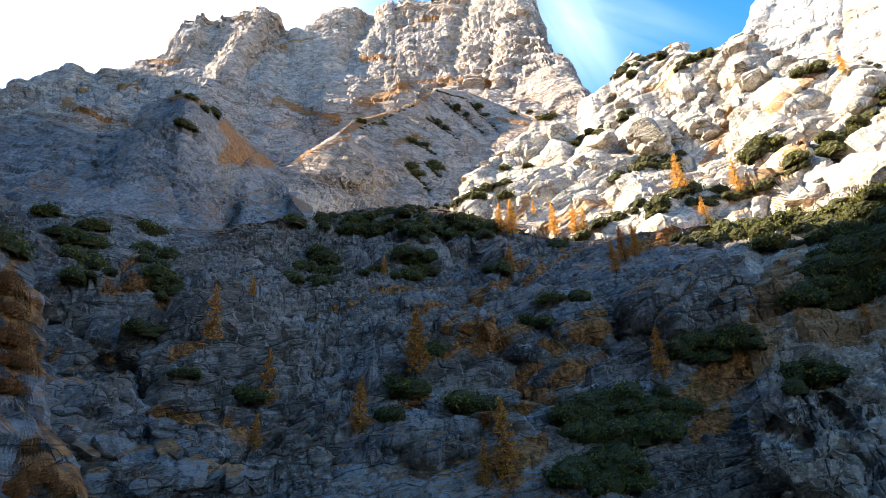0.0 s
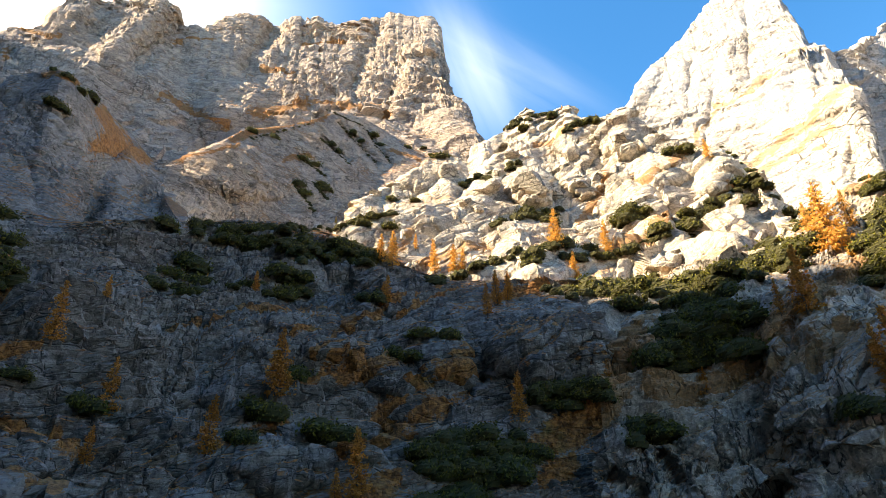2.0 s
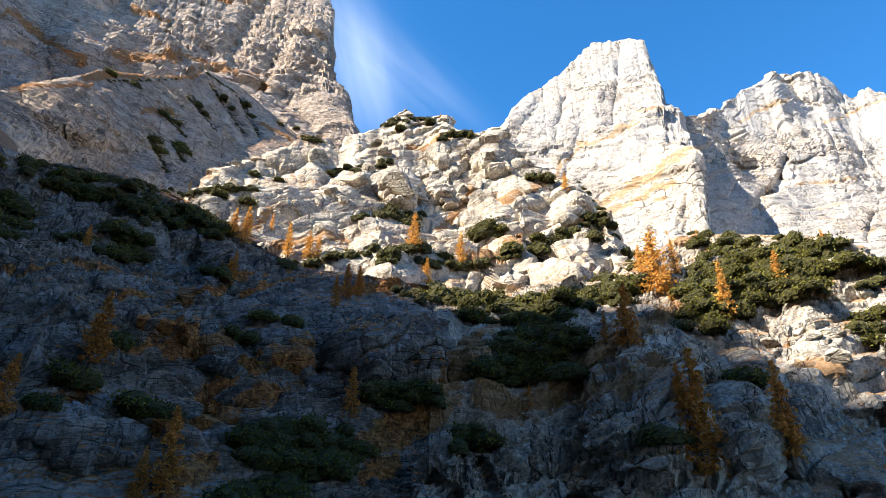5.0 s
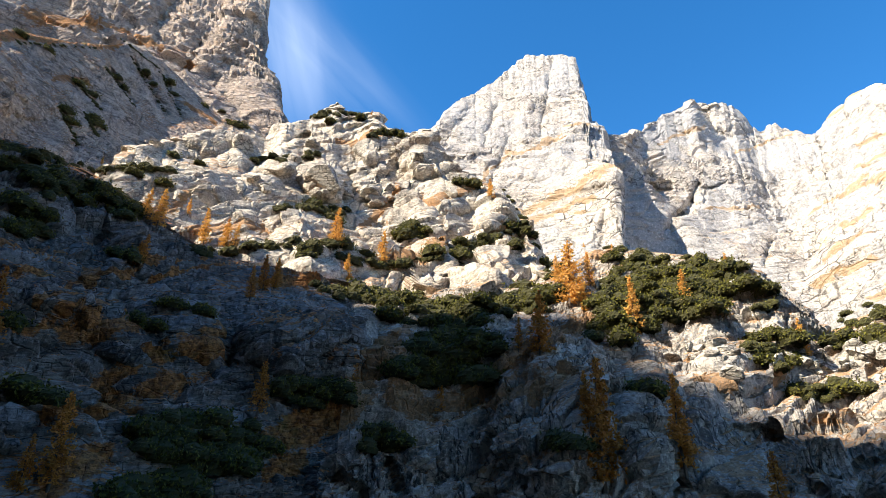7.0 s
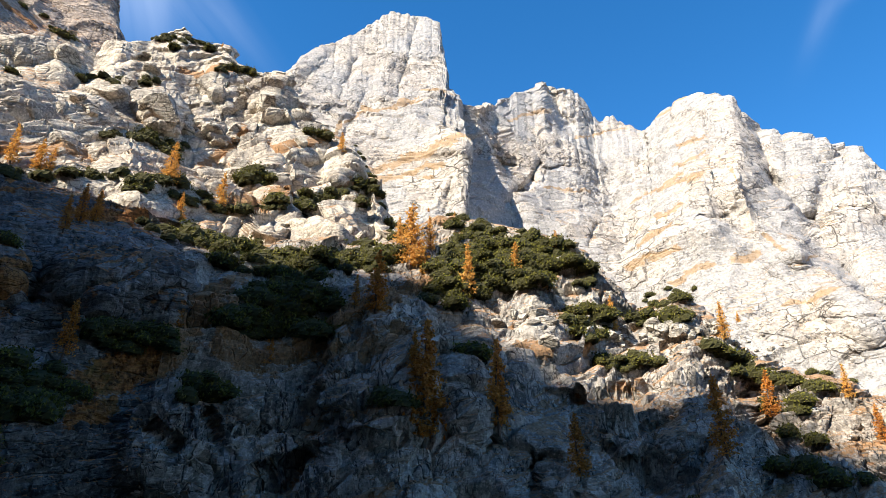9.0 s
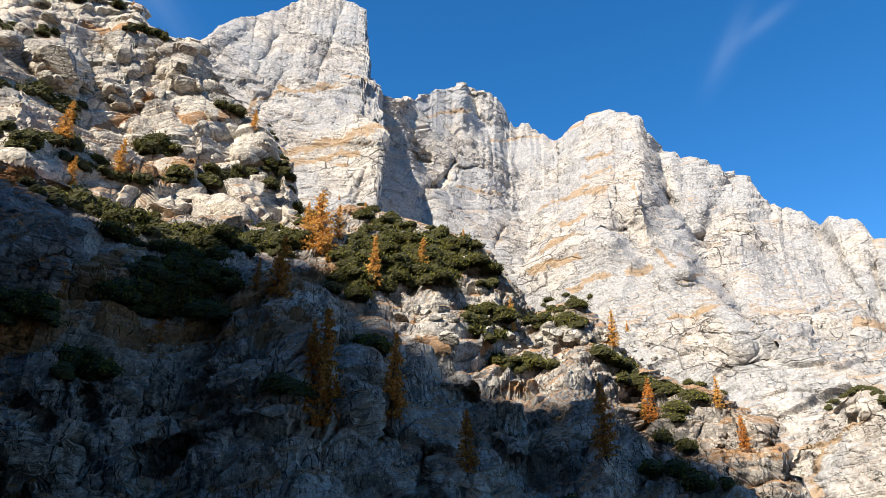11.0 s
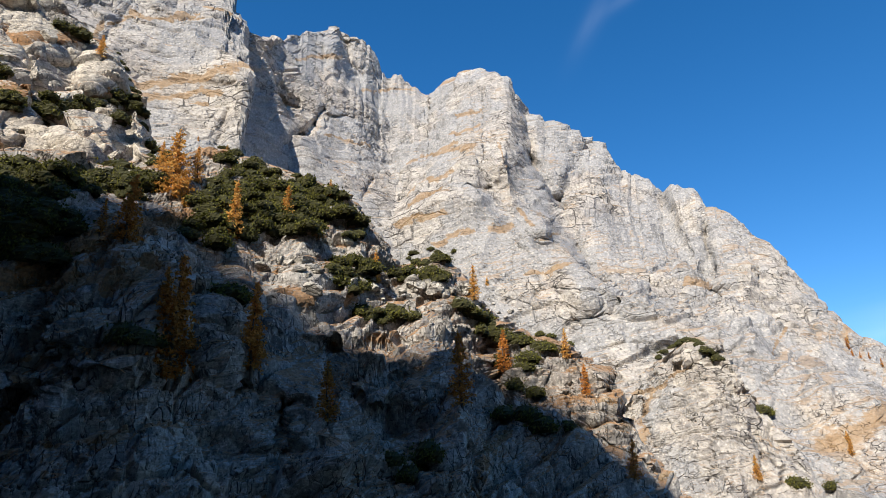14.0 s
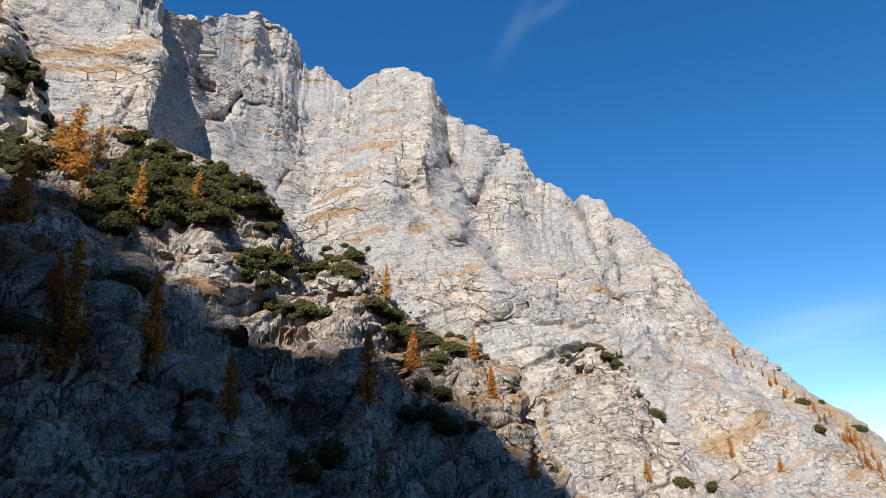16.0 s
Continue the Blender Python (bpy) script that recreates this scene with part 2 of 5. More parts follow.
ROCK_WALL = rock_material("far_pale_limestone", (0.45, 0.42, 0.38), (0.295, 0.28, 0.26), 0.2, 0.7, 3.0, 0.64, (-0.12, 0.0, 0.0), 0.75, 0.25, 0.85, 0.9, 0.6, along=0.75, bedding=0.12)
# far limestone copied darker and greyer, the buttress's shade put into it
ROCK_SHADE = rock_material("shade_toned_limestone", (0.26, 0.258, 0.257), (0.14, 0.139, 0.139), 0.35, 0.8, 1.8, 0.57, (0.0, -0.9, 0.0), 0.1, 0.2, 0.5, 0.0, 0.6)
# ROCK_LIT's sun-brightened colour, bare of grass
ROCK_BLOCK = rock_material("bare_pale_limestone", (0.58, 0.545, 0.48), (0.34, 0.325, 0.295), 0.2, 0.0, 1.0)
SCREE = rock_material("scree_ground", (0.36, 0.35, 0.34), (0.2, 0.2, 0.19), 0.2, 0.8, 1.0)
LARCH_NEEDLES = foliage_material("golden_larch_needles", (0.5, 0.25, 0.055), (0.86, 0.55, 0.16), 0.4)
BROWN_NEEDLES = foliage_material("rust_brown_larch_needles", (0.34, 0.14, 0.03), (0.80, 0.38, 0.085), 0.35)
DRY_LEAVES = foliage_material("rusty_dry_leaves", (0.12, 0.045, 0.015), (0.34, 0.14, 0.04), 0.25)
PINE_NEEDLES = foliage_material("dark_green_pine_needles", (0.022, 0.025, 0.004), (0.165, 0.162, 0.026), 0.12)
# needles darkened to stand in for the shade inside the bush
PINE_INNER_SHADE = bark_material("shade_dark_inner_needles", (0.005, 0.006, 0.002), (0.06, 0.059, 0.011))
LARCH_BARK = bark_material("larch_bark", (0.06, 0.045, 0.035), (0.17, 0.13, 0.10))
PINE_BARK = bark_material("pine_bark", (0.05, 0.04, 0.03), (0.13, 0.10, 0.08))


# ---- noise in space ----
def hashed(ix, iy, iz, salt):
    h = (ix.astype(np.uint32) * np.uint32(374761393) + iy.astype(np.uint32) * np.uint32(668265263)
         + iz.astype(np.uint32) * np.uint32(2147483647) + np.uint32(salt * 1274126177 & 0xFFFFFFFF))
    h = (h ^ (h >> np.uint32(13))) * np.uint32(1274126177)
    h = (h ^ (h >> np.uint32(16))) * np.uint32(2246822519)
    return ((h ^ (h >> np.uint32(15))) >> np.uint32(8)).astype(np.float32) / np.float32(1 << 24)


def value_noise(p, salt=0):
    """Smooth noise from -1 to 1 at the points p (n x 3)."""
    i = np.floor(p).astype(np.int64)
    f = (p - i).astype(np.float32)
    w = f * f * f * (f * (f * 6 - 15) + 10)
    total = np.zeros(len(p), np.float32)
    for dx in (0, 1):
        wx = w[:, 0] if dx else 1 - w[:, 0]
        for dy in (0, 1):
            wy = w[:, 1] if dy else 1 - w[:, 1]
            for dz in (0, 1):
                wz = w[:, 2] if dz else 1 - w[:, 2]
                total += wx * wy * wz * hashed(i[:, 0] + dx, i[:, 1] + dy, i[:, 2] + dz, salt)
    return total * 2 - 1


def fbm(p, octaves, salt=0, ridged=False, gain=0.5):
    total, amp = np.zeros(len(p), np.float32), 1.0
    for k in range(octaves):
        n = value_noise(p * 2.03 ** k + 17.3 * k, salt + k)
        total += amp * (1 - 2 * np.abs(n) if ridged else n)
        amp *= gain
    return total


def worley(p, salt=0):
    """Cells in space: a random level and a random slant for each, and how far inside its cell a point lies (0 at the joint)."""
    i = np.floor(p).astype(np.int64)
    best, second = np.full(len(p), 9.0, np.float32), np.full(len(p), 9.0, np.float32)
    value, slant = np.zeros(len(p), np.float32), np.zeros(len(p), np.float32)
    for dx in (-1, 0, 1):
        for dy in (-1, 0, 1):
            for dz in (-1, 0, 1):
                cell = (i[:, 0] + dx, i[:, 1] + dy, i[:, 2] + dz)
                gap = [(p[:, k] - cell[k] - 0.1 - 0.8 * hashed(*cell, salt + 11 + k)).astype(np.float32) for k in range(3)]
                d = gap[0] ** 2 + gap[1] ** 2 + gap[2] ** 2
                closer = d < best
                second = np.where(closer, best, np.minimum(second, d))
                best = np.where(closer, d, best)
                level = hashed(*cell, salt + 5)
                value = np.where(closer, level, value)
                lean = sum(gap[k] * (hashed(*cell, salt + 15 + k) - 0.5) for k in range(3))
                slant = np.where(closer, lean, slant)
    return value, slant, np.sqrt(second) - np.sqrt(best)


# ---- rock masses ----
def sheet(name, points, material, label, category, kind="structure", turf=None):
    """A rock surface from rows of points, as one mesh."""
    rows, cols = points.shape[:2]
    k = np.arange(rows * cols).reshape(rows, cols)
    quads = np.stack([k[:-1, :-1], k[:-1, 1:], k[1:, 1:], k[1:, :-1]], -1).reshape(-1, 4)
    mesh = bpy.data.meshes.new(name)
    mesh.vertices.add(rows * cols)
    mesh.vertices.foreach_set("co", points.astype(np.float32).ravel())
    mesh.loops.add(quads.size)
    mesh.loops.foreach_set("vertex_index", quads.astype(np.int32).ravel())
    mesh.polygons.add(len(quads))
    mesh.polygons.foreach_set("loop_start", np.arange(0, quads.size, 4, dtype=np.int32))
    mesh.polygons.foreach_set("use_smooth", np.zeros(len(quads), dtype=bool))
    mesh.update()
    if turf is not None:
        mesh.attributes.new("turf", "FLOAT", "POINT").data.foreach_set("value", turf.astype(np.float32))
    mesh.materials.append(material)
    return tagged(new(name, mesh), label, category, kind=kind)


def rock_mass(name, lines, material, label, category, step, relief, cuts=(), bosses=(), strips=(), back=(60.0, 40.0), skirt=6.0, lift=0.0, beyond=None, teeth=0.0, grassy=0.0, fine=1.0):
    """Lofts a cliff through contour lines, lowest first, each a list of (bearing, elevation, range), lets it fall away
    behind its crest, and breaks it up. relief: (rib, rib size, bed, bed height, dip x, dip y, block, block size, rough).
    cuts: gullies and cracks (depth > 0) and ribs (depth < 0) as (bearing, elevation, bearing, elevation, width, depth).
    bosses: standing-out blocks as (bearing, elevation, half width, half height, depth).
    strips: where turf grows, as (bearing, elevation, bearing, elevation, half width). grassy: how thick it grows on the ledges.
    fine: the share of the small beds and blocks."""
    b0, b1 = max(l[0][0] for l in lines), min(l[-1][0] for l in lines)
    b = np.arange(b0, b1, step)
    els, rans = [], []
    for l in lines:
        a = np.array(l)
        els.append(np.interp(b, a[:, 0], a[:, 1]))
        rans.append(np.interp(b, a[:, 0], a[:, 2]))
    for k in range(len(lines) - 2, -1, -1):
        els[k] = np.minimum(els[k], els[k + 1] - 0.25)
    line = np.stack([b, 0 * b, 0 * b], -1)
    els[-1] = els[-1] + lift + teeth * (fbm(line / 1.1, 2, 301, True) + 0.8 * fbm(line / 0.35, 2, 311) - 0.3)
    if skirt:
        els.insert(0, els[0] - skirt), rans.insert(0, rans[0] * 0.97)
    el_rows, r_rows = [], []
    for k in range(len(els) - 1):
        n = max(4, int(np.percentile(els[k + 1] - els[k], 85) / (step * 0.62)))
        n = n // 4 if skirt and k == 0 else n
        for v in np.arange(n) / n:
            el_rows.append(els[k] * (1 - v) + els[k + 1] * v)
            r_rows.append(rans[k] * (1 - v) + rans[k + 1] * v)
    el_rows.append(els[-1]), r_rows.append(rans[-1])
    el, r = np.array(el_rows), np.array(r_rows)
    bb = np.broadcast_to(b, el.shape)
    # bend what follows a little, so that cracks and edges run unevenly
    pts = np.stack([bb, el, np.zeros_like(el)], -1).reshape(-1, 3)
    bb2 = bb + 0.22 * fbm(pts / 1.3, 3, 201).reshape(el.shape)
    el2 = el + 0.22 * fbm(pts / 1.3, 3, 211).reshape(el.shape)

    def away(q):
        dx, dy = (q[2] - q[0]) * 0.9, q[3] - q[1]
        t = np.clip(((bb2 - q[0]) * 0.9 * dx + (el2 - q[1]) * dy) / (dx * dx + dy * dy + 1e-9), 0, 1)
        return np.hypot((bb2 - q[0]) * 0.9 - t * dx, el2 - q[1] - t * dy), t

    for q in cuts:
        gap, t = away(q)
        r = r + q[5] * np.exp(-(gap / q[4]) ** 2)
    for q in bosses:
        rho = ((bb2 - q[0]) * 0.9 / q[2]) ** 2 + ((el2 - q[1]) / q[3]) ** 2
        r = r - q[4] * np.clip(1 - rho, 0, None) ** 0.62 * (1 - 0.3 * np.clip((el2 - q[1]) / q[3], -1, 1))
    turf = np.zeros_like(el)
    for q in strips:
        gap, t = away(q)
        turf = np.maximum(turf, np.clip(1.15 - gap / q[4], 0, 1))
    z = EYE[2] + r * np.tan(np.radians(el))
    # the far side, falling away behind the crest
    n = 26
    s = np.linspace(0, 1, n + 1)[1:, None] ** 1.5
    r = np.vstack([r, r[-1] + s * back[0]])
    z = np.vstack([z, z[-1] - s ** 1.3 * back[1]])
    turf = np.vstack([turf, np.repeat(turf[-1:], n, 0)]).ravel()
    rad = np.radians(np.broadcast_to(b, r.shape))
    p = np.stack([r * np.sin(rad), r * np.cos(rad), z], -1)
    du, dv = np.gradient(p, axis=1), np.gradient(p, axis=0)
    nor = np.cross(du, dv)
    nor /= np.linalg.norm(nor, axis=-1, keepdims=True) + 1e-9
    # along the crest the rock is pushed in and out, hardly above the sky line
    row = np.arange(len(p)) - (len(p) - n - 1)
    crest = 0.85 * np.exp(-(row / np.where(row < 0, 14.0, 8.0)) ** 2)[:, None]
    flat, nor = p.reshape(-1, 3), nor.reshape(-1, 3)
    rib, rib_size, bed, bed_size, dip_x, dip_y, block, block_size, rough = relief
    zero = np.zeros(len(flat), np.int64)
    warp = np.stack([fbm(flat / (rib_size * 1.3), 3, s) for s in (31, 47, 59)], -1) * rib_size * 0.14
    q = flat + warp
    d = rib * fbm(q * np.array([1, 1, 0.3]) / rib_size, 3, 3, True, 0.42)
    # beds: each course is a steep face that leans out upwards to a lip, with a ledge above it and a notch at its foot
    level = (q[:, 2] + dip_x * q[:, 0] + dip_y * q[:, 1]) / bed_size + 0.35 * fbm(flat / (bed_size * 5), 3, 71)
    if beyond:
        bed = bed * np.interp(np.broadcast_to(b, r.shape).ravel(), (beyond[0], beyond[0] + 8), (1.0, 0.35))
    for k, (scale, amp) in enumerate(((1.0, bed), (2.7, bed * 0.42 * fine), (6.1, bed * 0.1 * fine))):
        course = np.floor(level * scale)
        f = level * scale - course
        strength = np.clip(0.5 + 1.0 * value_noise(flat * np.array([1, 1, 1.6]) / (bed_size * 5 / scale ** 0.5) + 9 * k, 83), 0.05, 1)
        now = hashed(course.astype(np.int64), zero, zero, 9 + k)
        lip = 0.62 + 0.25 * now
        face = np.where(f < lip, f / lip, 1 - ((f - lip) / (1 - lip)) ** 0.7)
        turf = np.maximum(turf, grassy * np.clip(2.2 * strength - 0.5, 0, 1) * (f > lip + 0.02) * (1 - 0.25 * k))
        d += amp * strength * ((0.55 + 0.9 * now) * (face - 0.5) - 0.35 * np.exp(-(np.minimum(f, 1 - f) / 0.06) ** 2))
    # joints: slanted angular blocks with open cracks between them, strong in some parts and faint in others
    skew = np.stack([q[:, 0], q[:, 1], (q[:, 2] + dip_x * q[:, 0] + dip_y * q[:, 1]) * 1.6], -1)
    for k, (size, amp) in enumerate(((block_size, block), (block_size * 0.45, block * 0.5 * fine ** 0.5), (block_size * 0.2, block * 0.2 * fine))):
        v, slant, inside = worley(skew / size, 100 + 20 * k)
        where = np.clip(0.5 + 1.1 * value_noise(flat / (block_size * 4) + 5 * k, 91), 0.1, 1)
        edge = np.minimum(inside / 0.1, 1)
        d += where * amp * (edge * (1.2 * (v - 0.5) + 2.2 * slant + 0.5) - 0.5)
    d += rough * fbm(flat / (block_size * 0.8), 4, 7, False, 0.5)
    slope = (p[..., 2] - EYE[2]) / np.hypot(p[..., 0], p[..., 1])
    p = (flat + nor * d[:, None]).reshape(p.shape)
    held = EYE[2] + slope * np.hypot(p[..., 0], p[..., 1])
    p[..., 2] += crest * (held - p[..., 2])
    # even out what is stretched along ledges that lie edge-on
    top = len(p) - n - 4
    for _ in range(2):
        long = np.linalg.norm(np.gradient(p[:top], axis=0), axis=-1)
        w = np.clip(long / (3.5 * np.median(long)) - 1.0, 0, 1)[:, 1:-1, None]
        mean = (p[:top, :-2] + p[:top, 1:-1] + p[:top, 2:]) / 3
        p[:top, 1:-1] = p[:top, 1:-1] * (1 - w) + mean * w
    if beyond is None:
        return sheet(name, p, material, label, category, turf=turf)
    # from this bearing on the sheet takes another material
    k = int(np.searchsorted(b, beyond[0]))
    turf = turf.reshape(p.shape[:2])
    sheet(name, p[:, :k + 1], material, label, category, turf=turf[:, :k + 1].ravel())
    return sheet(beyond[1], p[:, k:], beyond[2], beyond[3], category, turf=turf[:, k:].ravel())


# the shaded cliff from the gorge floor up to the pine bench
cliff_foot = [(-44, -3, 58), (-20, -3, 60), (20, -4, 62), (60, -5, 66), (88, -6, 80)]
cliff_low = [(-50, 12, 76), (-20, 11, 76), (10, 11, 76), (35, 11, 78), (60, 9, 82), (80, 4, 98), (88, -3, 110)]
cliff_mid = [(-50, 19, 92), (-20, 18, 88), (0, 18, 86), (20, 20, 88), (40, 19, 88), (60, 15, 95), (80, 6, 108), (88, -2, 115)]
cliff_top = [(-50, 27, 120), (-37.9, 25.1, 118), (-34.2, 26.3, 118), (-30.1, 27.3, 118), (-25.3, 26.9, 116), (-20.5, 27.3, 112), (-15.5, 28.9, 112), (-10.1, 29.7, 114), (-3.4, 30.4, 118), (1.1, 29.8, 118), (5.5, 28.2, 112), (9.1, 26.8, 110), (14.3, 25.7, 108), (19.3, 24.8, 106),
             (25.2, 24.9, 104), (30.5, 24.3, 104), (38.3, 25.0, 106), (43.2, 25.2, 108),
             (45.5, 26.9, 112), (48.3, 28.2, 114), (50.4, 28.1, 114), (54.7, 27.0, 114), (60.2, 25.4, 112), (61.9, 22.9, 112), (63.5, 20.4, 112), (64.8, 18.6, 112), (67.6, 19.3, 114), (69.2, 19.9, 114), (71.2, 18.4, 114), (72.7, 16.1, 114), (75.5, 13.8, 114), (77.4, 12.8, 115), (80.1, 11.7, 116), (81.8, 10.2, 116), (83.1, 9.7, 116), (83.6, 7.0, 118), (84.7, 5.2, 120), (85.3, 3.5, 120), (85.7, 1.8, 120), (88, -1, 120)]
cliff_cracks = [(-13.81, 19.68, -7.79, 20.99, 0.3, 1.5), (-7.79, 20.99, -1.46, 22.84, 0.3, 1.5), (-33.76, 17.72, -30.67, 17.83, 0.7, 6), (-14.26, 12.05, -9.92, 8.25, 0.6, 3),
                (-9.92, 8.34, -4.81, 7.46, 0.4, 1.2), (-30.82, 16.62, -24.63, 11.16, 2.2, 4), (-23.70, 19.31, -21.59, 18.80, 0.3, 2), (15.59, 18.49, 22.80, 17.10, 0.3, 2.0),
                (5.12, 16.43, 7.61, 16.24, 0.4, 2.2), (1.59, 20.50, 5.98, 22.66, 0.4, 1.8), (25.30, 9.79, 25.77, 8.48, 0.25, 1.5), (28.31, 11.46, 26.63, 4.40, 0.3, 1.5),
                (27.73, 20.78, 26.40, 17.44, 0.6, 2)]
cliff_gullies = [(50.38, 18.68, 50.65, 15.03, 0.5, 4), (46.91, 9.65, 50.04, 9.82, 0.6, 2.5), (53.57, 14.87, 52.30, 8.93, 0.9, 5), (46.22, 15.20, 46.63, 9.01, 0.6, 3),
                 (39.59, 10.75, 41.90, 9.89, 0.3, 2), (57.77, 12.88, 60.88, 12.24, 0.4, 3), (43.40, 12.84, 45.23, 12.08, 0.6, 4), (34.24, 5.98, 38.62, 7.61, 0.7, 4),
                 (73.95, 12.96, 74.88, 5.55, 0.9, 5), (62.07, 12.45, 70.98, 12.68, 0.22, 1.6), (62.12, 9.87, 70.39, 10.24, 0.22, 1.6), (60.57, 13.16, 59.95, 3.12, 0.35, 2.5),
                 (83.21, 8.79, 82.98, 5.28, 0.3, 2), (80.83, 9.83, 80.34, 5.38, 0.25, 1.6), (56.52, 7.54, 56.35, 2.71, 0.5, 3)]
cliff_voids = [(-9.65, 14.57, -5.23, 14.51, 0.3, 2), (6.57, 13.49, 9.04, 13.77, 0.3, 2), (-7.65, 11.33, -1.85, 12.08, 0.3, 2), (-18.35, 16.71, -17.09, 13.13, 0.5, 3), (-27.90, 16.06, -26.39, 14.46, 0.7, 3), (-21.20, 7.07, -19.91, 6.66, 0.5, 4),
               (-2.56, 21.65, 4.03, 24.77, 0.35, 2), (13.18, 15.72, 16.19, 19.12, 0.4, 2.5), (3.46, 19.19, 8.39, 18.37, 0.4, 2.5), (12.29, 14.93, 15.94, 17.19, 0.35, 2.5), (18.27, 17.46, 22.62, 17.64, 0.4, 3), (25.44, 9.87, 27.46, 8.23, 0.4, 3),
               (29.15, 10.49, 31.18, 7.94, 0.3, 2.5), (40.14, 9.99, 41.73, 10.10, 0.5, 4), (49.06, 13.69, 50.48, 8.77, 0.4, 3)]
cliff_blocks = [(20.25, 20.16, 5.0, 2.8, 4.0), (6.74, 17.50, 1.7, 1.4, 3.0), (-22.03, 20.37, 2.2, 1.8, 3.0), (26.42, 7.99, 3.2, 5.0, 2.0), (11.21, 19.01, 2.0, 1.5, 2.5),
                (-1.91, 10.25, 3.0, 1.8, 2.5), (-20.52, 8.32, 3.0, 2.2, 3.0), (50.73, 11.94, 2.0, 3.5, 4.0), (42.53, 13.44, 4.5, 4.5, 4.0), (66.01, 11.26, 4.4, 4.2, 4.0), (81.08, 8.01, 2.2, 3.0, 2.5),
                (70.63, 4.32, 3.0, 2.5, 3.0), (58.44, 16.95, 1.6, 1.6, 2.0), (72.18, 16.87, 1.3, 1.5, 2.0), (76.09, 15.24, 1.0, 1.6, 2.0), (70.15, 16.94, 1.0, 1.2, 1.6)]
cliff_turf = [(29.82, 17.63, 22.96, 14.01, 1.2), (34.20, 14.12, 29.13, 15.16, 0.9), (22.96, 14.01, 18.03, 11.53, 1.0), (14.13, 15.61, 7.54, 13.42, 1.0), (7.54, 13.42, 2.91, 10.49, 1.0),
              (4.47, 6.40, 7.51, 8.86, 1.6), (-27.74, 22.24, -24.82, 20.79, 1.4), (-28.52, 19.47, -24.58, 19.23, 0.7), (-23.20, 15.77, -21.44, 15.87, 0.5), (-22.93, 10.80, -18.68, 11.11, 0.6), (-18.53, 9.60, -14.61, 10.49, 0.5),
              (-11.82, 19.74, -3.61, 21.67, 0.35), (-0.19, 16.24, 2.97, 18.00, 0.5), (-35.54, 25.25, -36.29, 25.08, 0.8), (1.53, 19.53, 11.43, 24.07, 0.3)]
cliff_grass = [(36.23, 16.19, 40.76, 18.09, 1.3), (42.78, 18.53, 46.93, 20.74, 1.1), (29.80, 15.06, 32.71, 16.57, 0.9), (23.23, 12.85, 27.35, 14.94, 0.9), (26.51, 18.64, 31.03, 19.84, 0.6),
               (55.31, 16.08, 57.97, 16.30, 0.8), (62.34, 17.13, 61.27, 15.97, 0.8), (46.33, 27.93, 49.40, 27.86, 0.8), (43.53, 23.80, 45.60, 22.68, 0.8), (71.38, 10.69, 69.33, 7.49, 0.6),
               (7.30, 20.87, 13.64, 23.88, 0.3), (2.28, 16.36, 6.73, 18.07, 0.6), (-2.22, 19.57, 3.49, 20.52, 0.3)]
ledge_turf = [(-6.10, 21.15, -1.91, 22.10, 0.5), (-2.22, 15.78, 4.86, 17.60, 0.6), (6.31, 14.50, 13.07, 18.53, 1.2), (20.55, 11.72, 26.05, 15.03, 1.3), (0.19, 17.79, 4.12, 19.48, 0.5), (16.37, 22.66, 21.81, 23.97, 0.7), (-4.62, 11.84, -2.00, 12.82, 0.8),
              (20.55, 12.00, 29.04, 18.23, 1.2), (30.02, 15.47, 44.08, 15.88, 0.9), (40.61, 19.41, 45.85, 20.03, 0.7), (43.44, 23.67, 46.30, 22.99, 0.8), (19.72, 9.52, 22.39, 11.45, 1.0), (34.05, 16.77, 40.07, 17.91, 0.6), (-28.84, 21.20, -24.45, 21.28, 0.8)]
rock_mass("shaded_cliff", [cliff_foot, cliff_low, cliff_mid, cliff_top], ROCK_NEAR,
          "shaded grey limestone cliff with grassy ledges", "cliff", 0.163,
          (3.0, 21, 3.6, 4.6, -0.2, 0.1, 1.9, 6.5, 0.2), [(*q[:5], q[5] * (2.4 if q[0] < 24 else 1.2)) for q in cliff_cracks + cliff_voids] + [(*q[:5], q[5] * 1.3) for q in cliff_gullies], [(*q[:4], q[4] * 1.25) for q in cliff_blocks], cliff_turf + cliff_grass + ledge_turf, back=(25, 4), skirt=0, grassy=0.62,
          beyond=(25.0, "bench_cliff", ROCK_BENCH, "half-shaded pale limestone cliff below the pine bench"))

# the sunlit crag above the bench
crag_foot = [(0.8, 24.9, 112), (3.3, 28.1, 112), (8.8, 27.5, 110), (11.1, 26.6, 108), (17.6, 25.9, 106), (21.5, 24.9, 105), (25.2, 24.6, 105), (30.5, 24.1, 105), (38.2, 24.8, 107), (44.8, 24.0, 112), (45.7, 23.8, 114)]
crag_mid = [(0.7, 25.4, 116), (3.1, 29.8, 119), (8.5, 30.6, 123), (14.1, 31.2, 124), (19.8, 31.3, 126), (25.5, 30.5, 126), (31.1, 30.1, 126), (36.4, 29.5, 124), (41.3, 27.9, 120), (44.8, 24.1, 115), (45.7, 23.9, 115)]
